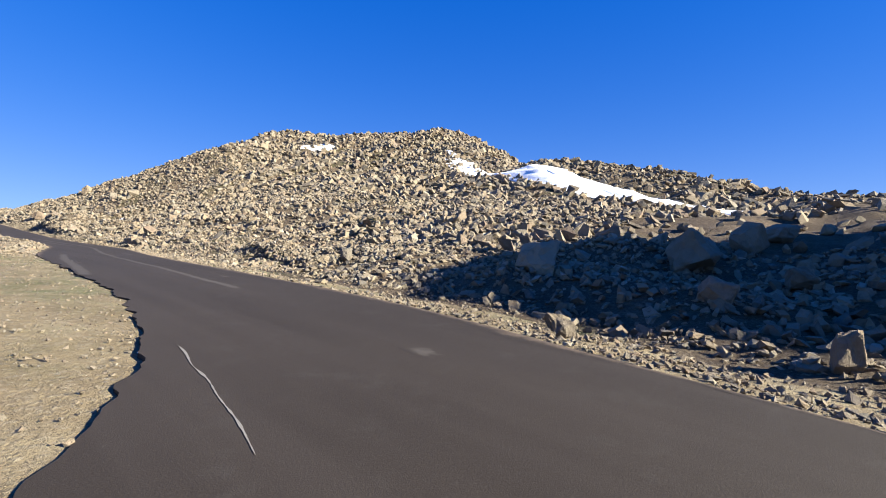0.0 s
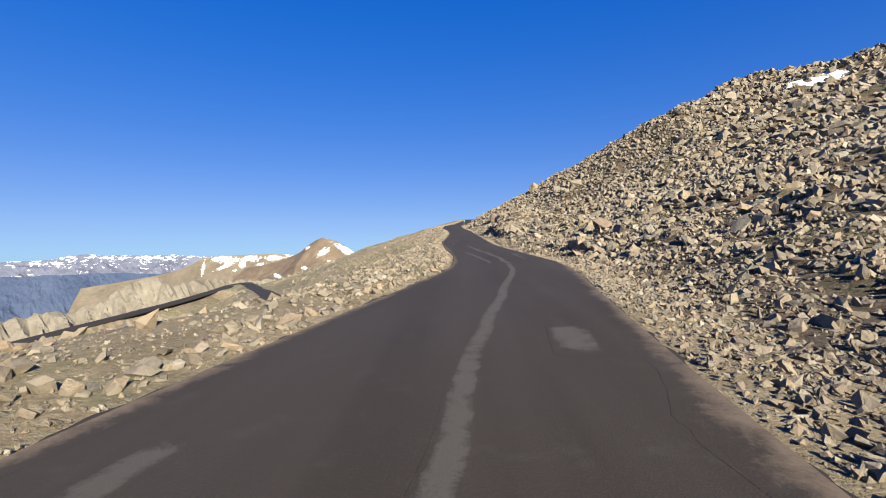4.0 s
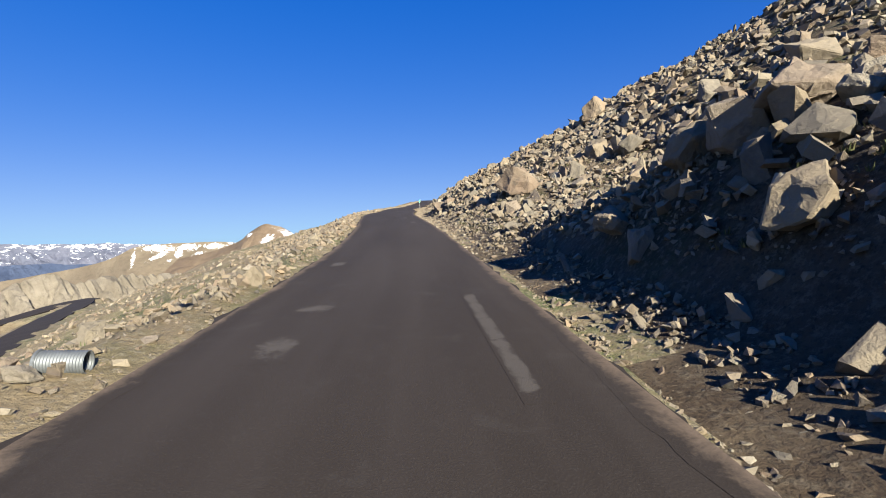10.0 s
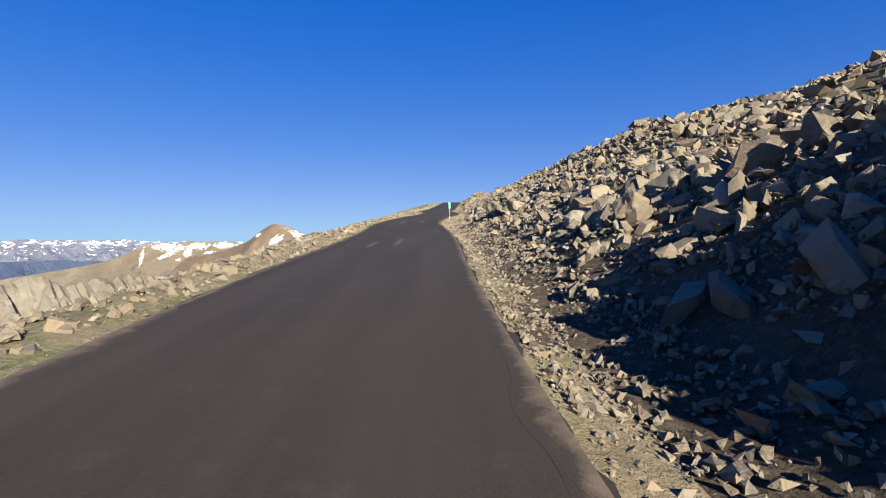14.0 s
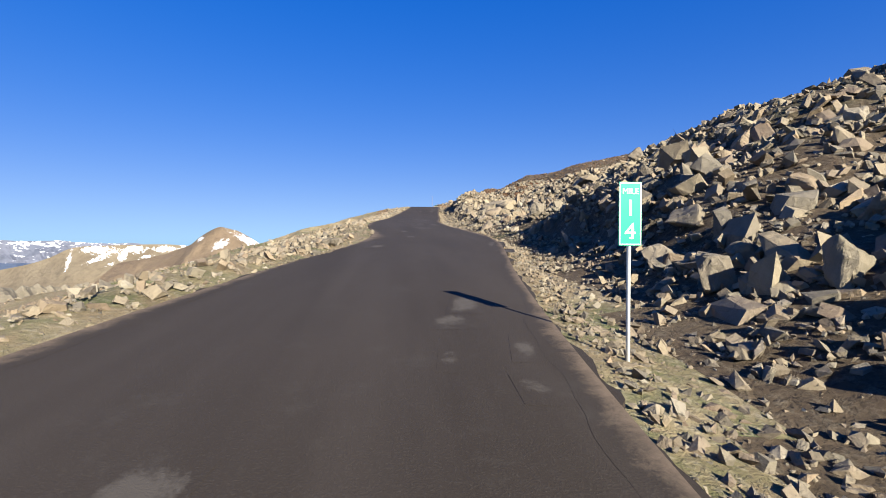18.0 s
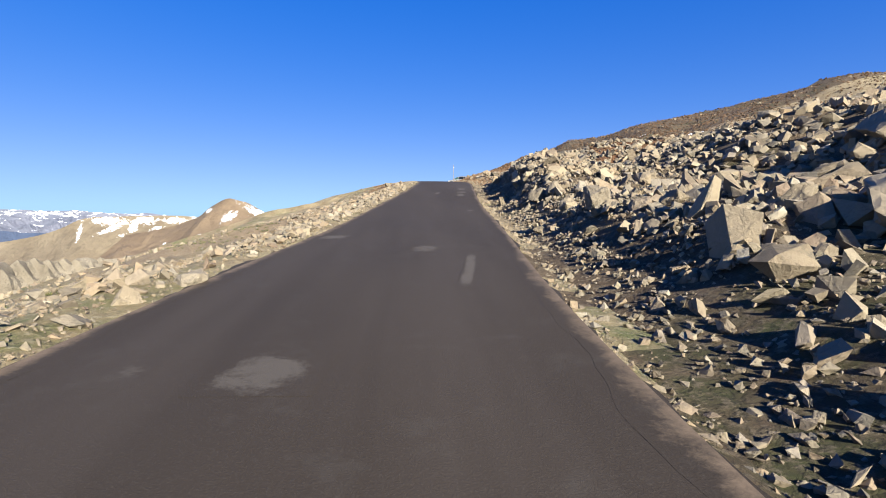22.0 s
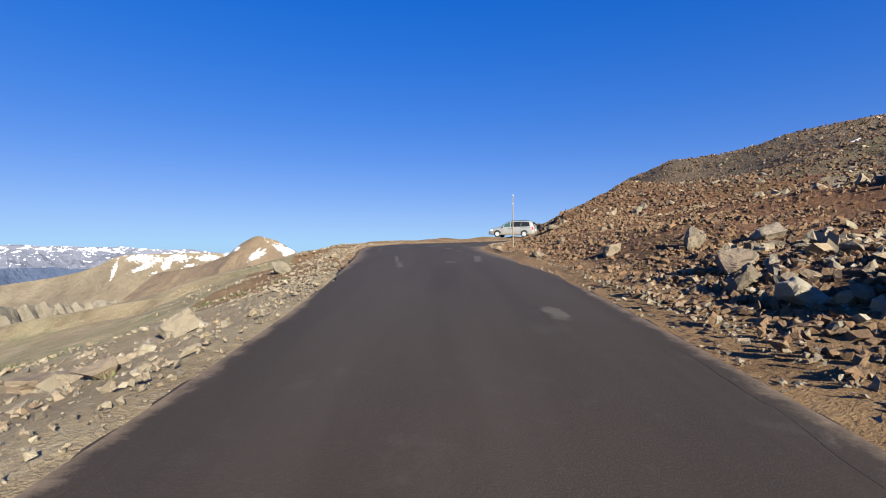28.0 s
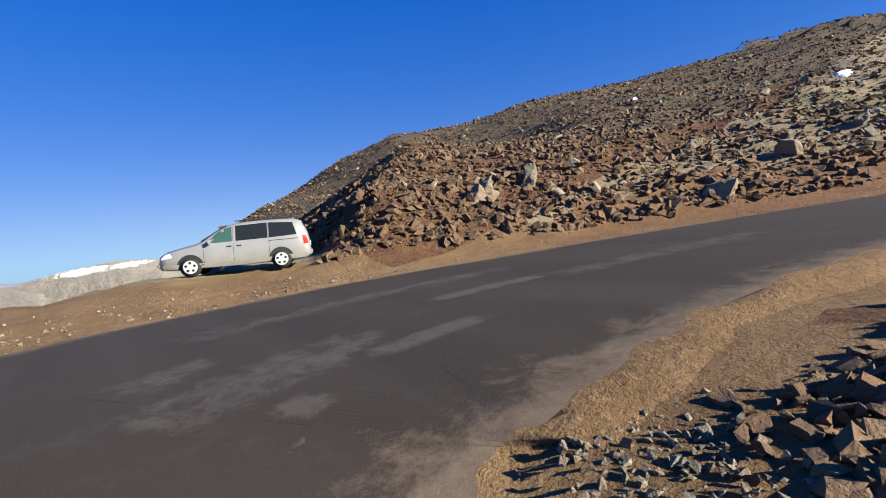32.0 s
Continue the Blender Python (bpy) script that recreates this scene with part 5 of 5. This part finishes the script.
post.rotation_euler = (0, 0, radians(-6))

# ---- culvert ----
RIBBED = plain("dull_galvanised_steel", (0.15, 0.16, 0.165), 0.55, 0.5, 0.25)
culvert = new("culvert_pipe")
tagged(culvert, "grey corrugated steel culvert pipe jutting from the downhill verge", "pipe")
_rows = [(-0.08 + 0.0072 * k, 0.115 + 0.006 * math.cos(math.pi * k / 2)) for k in range(65)]
bm = bmesh.new()
_rings = [[bm.verts.new((x, r * math.cos(a), r * math.sin(a))) for a in np.linspace(0, 2 * math.pi, 24, endpoint=False)] for x, r in _rows + [(_x, _y - 0.008) for _x, _y in _rows[::-1]]]
for a, b in zip(_rings, _rings[1:] + _rings[:1]):
    for k in range(24):
        bm.faces.new((a[k], b[k], b[(k + 1) % 24], a[(k + 1) % 24]))
bmesh.ops.recalc_face_normals(bm, faces=bm.faces)
part("barrel", bm, RIBBED, culvert, "ribbed steel barrel", True)
part("rim_band", tube(0.130, 0.130, 0.03, (-0.06, 0, 0), 24, Euler((0, radians(90), 0)).to_matrix().to_4x4(), 0.006), RIBBED, culvert)
culvert.location = (4.35, 109.3, height(4.35, 109.3) + 0.05)
culvert.rotation_euler = (0, radians(4), radians(8))

# ---- snow pole ----
POLE_WOOD = Nodes("weathered_pole_wood")
_g = POLE_WOOD.noise(5, 6, 0.7, stretch=(8, 8, 0.6))
POLE_WOOD = POLE_WOOD.finish(POLE_WOOD.ramp(_g, [(0.3, (0.12, 0.095, 0.07)), (0.7, (0.26, 0.21, 0.16))]), 0.9, _g, 0.6, 0.01)
stake = new("snow_pole")
stake.location = (15.55, 315.6, height(15.55, 315.6) - 0.1)
tagged(stake, "tall slim weathered wooden snow pole on the rubble bank", "pole")
part("shaft", tube(0.031, 0.025, 2.95, (0, 0, 1.46), 12, bevel=0.006), POLE_WOOD, stake)
part("cap", tube(0.027, 0.023, 0.05, (0, 0, 2.95), 12), GALV, stake)
part("band", tube(0.030, 0.030, 0.05, (0, 0, 2.5), 12), plain("faded_reflector_band", (0.45, 0.42, 0.36), 0.5), stake)
stake.rotation_euler = (radians(0.5), radians(-0.8), 0)


# ---- snow ----
SNOW = Nodes("old_snow")
SNOW = SNOW.finish(SNOW.ramp(SNOW.noise(0.6, 6, 0.6), [(0.35, (0.70, 0.72, 0.76)), (0.65, (0.88, 0.89, 0.92))]), 0.7, SNOW.noise(1.2, 6, 0.6), 0.6, 0.15)


def snow_patch(cx, cy, long, wide, heading, seed, thick=0.5):
    """A ragged snow field draped over the slope."""
    n, m = 44, 12
    ang = np.linspace(0, 2 * np.pi, n, endpoint=False)
    edge = 1 + 0.22 * fractal(np.cos(ang) * 1.5 + seed, np.sin(ang) * 1.5, 1.0, 4, seed, 0.7)
    c, s = math.cos(radians(heading)), math.sin(radians(heading))
    pts = []
    for k in range(m + 1):
        q = k / m
        u, v = np.cos(ang) * long / 2 * edge * q, np.sin(ang) * wide / 2 * edge * q
        x, y = cx + u * c - v * s, cy + u * s + v * c
        pts.append(np.stack([x, y, land(x, y) + thick * (1.15 - q ** 3) - 0.1], -1))
    co = np.concatenate(pts)
    faces = []
    for k in range(m):
        for j in range(n):
            a, b = k * n + j, k * n + (j + 1) % n
            faces.append((a, b, b + n, a + n))
    ob = quick_mesh("snow_patch", co, np.array(faces)[:, ::-1], SNOW, True)
    return tagged(ob, "patch of old white snow lingering between rocks", "snow patch", "snow patches")


snow_patch(*SNOW_FIELD, 4, 0.85)
snow_patch(80.0, 132.5, 11, 4, -8, 5, 0.6)
snow_patch(23.5, 108.6, 2.4, 0.8, 62, 6, 0.16)
snow_patch(65.1, 352.0, 3.6, 1.4, 20, 7, 0.25)
snow_patch(50.1, 352.0, 4.0, 1.2, 30, 8, 0.25)
snow_patch(67.1, 334.0, 4.4, 1.4, 10, 9, 0.25)


# ---- alpine grass tufts ----
def grass(name, label, n, s0, s1, d0, d1, side, seed):
    rng = np.random.RandomState(seed)
    s = rng.uniform(s0, s1, n * 3)
    i = np.clip(np.searchsorted(ALONG, s), 0, len(MID) - 1)
    o = side * (MID[i, 3] + rng.uniform(d0, d1, n * 3))
    x, y = MID[i, 0] + RIGHT[i, 0] * o, MID[i, 1] + RIGHT[i, 1] * o
    keep = np.where(fractal(x, y, 5, 3, seed) > 0.35)[0][:n]
    x, y = x[keep], y[keep]
    z = land(x, y)
    blades = 16
    tx, ty, tz = [np.repeat(q, blades) for q in (x, y, z)]
    m = len(tx)
    a, r, hgt, lean = rng.uniform(0, 6.28, m), rng.uniform(0, 0.16, m), rng.uniform(0.03, 0.11, m), rng.uniform(0.02, 0.08, m)
    bx, by = tx + np.cos(a) * r, ty + np.sin(a) * r
    w = 0.012
    p0 = np.stack([bx - np.sin(a) * w, by + np.cos(a) * w, tz - 0.02], -1)
    p1 = np.stack([bx + np.sin(a) * w, by - np.cos(a) * w, tz - 0.02], -1)
    p2 = np.stack([bx + np.cos(a) * lean, by + np.sin(a) * lean, tz + hgt], -1)
    co = np.stack([p0, p1, p2], 1).reshape(-1, 3)
    ob = quick_mesh(name, co, np.arange(len(co)).reshape(-1, 3), GRASS)
    return tagged(ob, label, "grass", kind="stuff")


GRASS = Nodes("alpine_grass")
GRASS = GRASS.finish(GRASS.ramp(GRASS.island(), [(0.0, (0.035, 0.045, 0.014)), (0.5, (0.065, 0.072, 0.026)), (1.0, (0.13, 0.115, 0.05))]), 0.8)
grass("grass_uphill", "tufts of short alpine grass between the uphill stones", 4200, 20, 200, 1.5, 16, 1, 31)
grass("grass_downhill", "tufts of short alpine grass on the valley slope", 5500, 20, 310, 1.5, 16, -1, 32)

# ---- parked van ----
VAN_PAINT = Nodes("champagne_car_paint")
VAN_PAINT.b.inputs["Coat Weight"].default_value = 0.6
VAN_PAINT.b.inputs["Coat Roughness"].default_value = 0.08
VAN_PAINT = VAN_PAINT.finish(VAN_PAINT.ramp(VAN_PAINT.noise(1.4, 5, 0.6), [(0.3, (0.25, 0.245, 0.235)), (0.7, (0.30, 0.295, 0.28))]), 0.35, metal=0.35)
VAN_LOWER = plain("grey_car_cladding", (0.20, 0.19, 0.17), 0.5)
GLASS = Nodes("tinted_car_glass")
GLASS = GLASS.finish((0.012, 0.014, 0.016), 0.06)
GLASS_CLEAR = Nodes("green_car_glass")
GLASS_CLEAR = GLASS_CLEAR.finish((0.03, 0.07, 0.065), 0.05)
TYRE = plain("tyre_rubber", (0.018, 0.018, 0.018), 0.85)
ALLOY = plain("alloy_wheel", (0.72, 0.72, 0.70), 0.35, 0.6)
LAMP = plain("headlamp_glass", (0.75, 0.77, 0.78), 0.12)
RED = plain("tail_lamp_red", (0.42, 0.02, 0.015), 0.2)
DARK = plain("black_trim", (0.02, 0.02, 0.02), 0.6)

van = new("parked_van")
tagged(van, "silver-beige minivan with tinted windows parked on the gravel pull-out", "van")
# outline of the side: x, bottom, belt line, top, half width at the belt, half width at the top
RIBS = [(2.45, 0.42, 0.62, 0.64, 0.62, 0.58), (2.38, 0.30, 0.70, 0.78, 0.78, 0.70), (2.15, 0.26, 0.80, 0.90, 0.87, 0.76), (1.75, 0.25, 0.90, 0.99, 0.91, 0.78), (1.30, 0.25, 0.97, 1.08, 0.93, 0.80), (1.08, 0.25, 0.99, 1.16, 0.93, 0.78),
        (0.60, 0.25, 1.01, 1.47, 0.93, 0.73), (0.25, 0.25, 1.02, 1.63, 0.93, 0.69), (-0.10, 0.25, 1.03, 1.70, 0.93, 0.68), (-0.70, 0.25, 1.04, 1.74, 0.93, 0.68), (-1.40, 0.25, 1.05, 1.74, 0.93, 0.68), (-1.95, 0.27, 1.06, 1.71, 0.92, 0.67),
        (-2.20, 0.30, 1.06, 1.62, 0.90, 0.64), (-2.36, 0.34, 1.02, 1.30, 0.86, 0.66), (-2.44, 0.42, 0.80, 0.92, 0.80, 0.70)]


def van_ring(x, zb, zm, zt, wm, wt):
    return [(x, y * side, z) for side in (1, -1) for y, z in (((wm * 0.93, zb), (wm * 0.99, zb + 0.18 * (zm - zb)), (wm, zb + 0.6 * (zm - zb)), (wm * 0.985, zm), (0.5 * (wm + wt), 0.5 * (zm + zt)), (wt, zt - 0.06), (wt * 0.8, zt), (0.0, zt + 0.02)) if side > 0 else
                                                              ((wt * 0.8, zt), (wt, zt - 0.06), (0.5 * (wm + wt), 0.5 * (zm + zt)), (wm * 0.985, zm), (wm, zb + 0.6 * (zm - zb)), (wm * 0.99, zb + 0.18 * (zm - zb)), (wm * 0.93, zb)))]


bm = bmesh.new()
_rings = [[bm.verts.new(p) for p in van_ring(*r)] for r in RIBS]
for a, b in zip(_rings, _rings[1:]):
    for k in range(len(a)):
        j = (k + 1) % len(a)
        bm.faces.new((a[k], b[k], b[j], a[j]))
bm.faces.new(_rings[0])
bm.faces.new(_rings[-1][::-1])
bmesh.ops.recalc_face_normals(bm, faces=bm.faces)
part("body", bm, VAN_PAINT, van, "silver-beige painted body", True)


def side_y(x, z):
    """Half width of the van's side at x and height z."""
    for r, q in zip(RIBS, RIBS[1:]):
        if q[0] <= x <= r[0]:
            t = (x - r[0]) / (q[0] - r[0])
            zb, zm, zt, wm, wt = [r[k] + (q[k] - r[k]) * t for k in range(1, 6)]
            zs = [zb, zb + 0.18 * (zm - zb), zb + 0.6 * (zm - zb), zm, 0.5 * (zm + zt), zt - 0.06, zt]
            ys = [wm * 0.93, wm * 0.99, wm, wm * 0.985, 0.5 * (wm + wt), wt, wt * 0.8]
            return float(np.interp(z, zs, ys))
    return 0.9


def flank(name, outline, material, side, proud=0.006, label="", nx=8, nz=4):
    """A panel on the van's flank, between a lower and an upper line of (x, z)."""
    lowl, upl = outline
    b = bmesh.new()
    grid = []
    for k in range(nx + 1):
        t = k / nx
        l = [np.interp(t, np.linspace(0, 1, len(lowl)), [p[c] for p in lowl]) for c in (0, 1)]
        u = [np.interp(t, np.linspace(0, 1, len(upl)), [p[c] for p in upl]) for c in (0, 1)]
        grid.append([b.verts.new((l[0] + (u[0] - l[0]) * q / nz, side * (side_y(l[0] + (u[0] - l[0]) * q / nz, l[1] + (u[1] - l[1]) * q / nz) + proud), l[1] + (u[1] - l[1]) * q / nz)) for q in range(nz + 1)])
    for k in range(nx):
        for q in range(nz):
            f = (grid[k][q], grid[k + 1][q], grid[k + 1][q + 1], grid[k][q + 1])
            b.faces.new(f if side < 0 else f[::-1])
    bmesh.ops.recalc_face_normals(b, faces=b.faces)
    return part(name, b, material, van, label, True)


for _sd in (1, -1):
    flank("front_door_window", ([(0.98, 1.06), (0.1, 1.08)], [(0.62, 1.36), (0.40, 1.52), (0.1, 1.58)]), GLASS_CLEAR, _sd, label="clear green-tinted front door glass")
    flank("sliding_door_window", ([(-0.02, 1.08), (-1.05, 1.10)], [(-0.02, 1.60), (-1.05, 1.63)]), GLASS, _sd, label="dark tinted sliding door glass")
    flank("rear_quarter_window", ([(-1.10, 1.10), (-2.02, 1.14)], [(-1.10, 1.63), (-1.9, 1.58)]), GLASS, _sd, label="dark tinted rear quarter glass")
    flank("lower_cladding", ([(2.30, 0.30), (0, 0.255), (-2.3, 0.32)], [(2.30, 0.46), (0, 0.40), (-2.3, 0.48)]), VAN_LOWER, _sd, 0.012, "grey lower body cladding", 20, 2)
    flank("door_rail", ([(-1.1, 0.985), (-2.05, 0.995)], [(-1.1, 1.005), (-2.05, 1.015)]), DARK, _sd, 0.008, nx=6, nz=1)
    flank("door_seam", ([(0.075, 0.42), (0.065, 0.42)], [(0.075, 1.56), (0.065, 1.56)]), DARK, _sd, 0.004, nx=1, nz=8)
    flank("door_seam", ([(-1.075, 0.42), (-1.085, 0.42)], [(-1.075, 1.6), (-1.085, 1.6)]), DARK, _sd, 0.004, nx=1, nz=8)
    flank("door_seam", ([(1.02, 0.42), (1.01, 0.42)], [(1.02, 0.96), (1.01, 0.96)]), DARK, _sd, 0.004, nx=1, nz=6)
    for _hx in (0.2, -0.12):
        part("door_handle", box(0.15, 0.03, 0.035, (_hx, _sd * (side_y(_hx, 0.92) + 0.012), 0.92), 0.008), DARK, van)
    flank("headlight", ([(2.34, 0.64), (1.98, 0.70)], [(2.30, 0.77), (2.05, 0.84)]), LAMP, _sd, 0.012, "clear headlight", 5, 3)
    flank("tail_light", ([(-2.24, 0.78), (-2.40, 0.80)], [(-2.2, 1.12), (-2.34, 1.08)]), RED, _sd, 0.012, "red tail light", 3, 4)
    _m = part("side_mirror", box(0.10, 0.20, 0.14, (0.80, _sd * 1.0, 1.10), 0.03), VAN_PAINT, van)
    part("roof_rail", box(1.9, 0.035, 0.035, (-0.95, _sd * 0.62, 1.765), 0.012), DARK, van)
    for _wx in (1.45, -1.45):
        b = bmesh.new()
        rim_out, rim_in = [], []
        for k in range(13):
            a = math.pi * (k / 12) * 1.12 - 0.19
            for lst, r in ((rim_out, 0.42), (rim_in, 0.345)):
                xx, zz = _wx + r * math.cos(a), 0.33 + r * math.sin(a)
                lst.append(b.verts.new((xx, _sd * (side_y(xx, max(zz, 0.26)) + 0.010), zz)))
        for k in range(12):
            b.faces.new((rim_out[k], rim_in[k], rim_in[k + 1], rim_out[k + 1]))
        hub = b.verts.new((_wx, _sd * (side_y(_wx, 0.5) + 0.004), 0.33))
        for k in range(12):
            b.faces.new((rim_in[k], hub, rim_in[k + 1]))
        bmesh.ops.recalc_face_normals(b, faces=b.faces)
        part("wheel_arch", b, DARK, van, "dark wheel arch")
        _lay = Euler((radians(90), 0, 0)).to_matrix().to_4x4()
        wheel = part("wheel", tube(0.33, 0.33, 0.20, (_wx, _sd * 0.86, 0.33), 28, _lay, 0.035), TYRE, van, "black tyre on an alloy wheel", True)
        rim = part("rim", tube(0.225, 0.215, 0.03, (_wx, _sd * 0.955, 0.33), 24, _lay, 0.008), ALLOY, wheel, "pale alloy rim")
        for k in range(5):
            a = k * 2 * math.pi / 5 + 0.3
            part("rim_hole", tube(0.045, 0.045, 0.012, (_wx + 0.14 * math.cos(a), _sd * 0.972, 0.33 + 0.14 * math.sin(a)), 10, _lay), DARK, wheel)
        part("hub_cap", tube(0.05, 0.045, 0.02, (_wx, _sd * 0.975, 0.33), 14, _lay), ALLOY, wheel)


def sheet(name, pts, material, label="", thick=0.012):
    b = bmesh.new()
    vs = [b.verts.new(p) for p in pts]
    b.faces.new(vs)
    bmesh.ops.recalc_face_normals(b, faces=b.faces)
    bmesh.ops.solidify(b, geom=list(b.faces), thickness=thick)
    return part(name, b, material, van, label)


sheet("windshield", [(1.12, 0.70, 1.17), (1.12, -0.70, 1.17), (0.30, -0.60, 1.65), (0.30, 0.60, 1.65)], GLASS, "raked dark windshield")
sheet("rear_window", [(-2.25, 0.60, 1.60), (-2.25, -0.60, 1.60), (-2.385, -0.62, 1.22), (-2.385, 0.62, 1.22)], GLASS, "dark rear window")
part("front_bumper", box(0.16, 1.5, 0.20, (2.42, 0, 0.45), 0.05), VAN_PAINT, van)
part("grille", box(0.04, 0.8, 0.09, (2.46, 0, 0.63), 0.015), DARK, van)
part("rear_bumper", box(0.18, 1.62, 0.22, (-2.42, 0, 0.50), 0.05), VAN_PAINT, van)
part("number_plate", box(0.012, 0.31, 0.155, (-2.455, 0, 0.80), 0.003), WHITE, van)
_hd = math.atan2(0.40, -0.915)
_c, _s2 = math.cos(_hd), math.sin(_hd)
_zf, _zr = height(VAN_X + 1.45 * _c, VAN_Y + 1.45 * _s2), height(VAN_X - 1.45 * _c, VAN_Y - 1.45 * _s2)
van.location = (VAN_X, VAN_Y, 0.5 * (_zf + _zr) + 0.0)
van.rotation_euler = Euler((0, -math.atan2(_zf - _zr, 2.9), _hd))
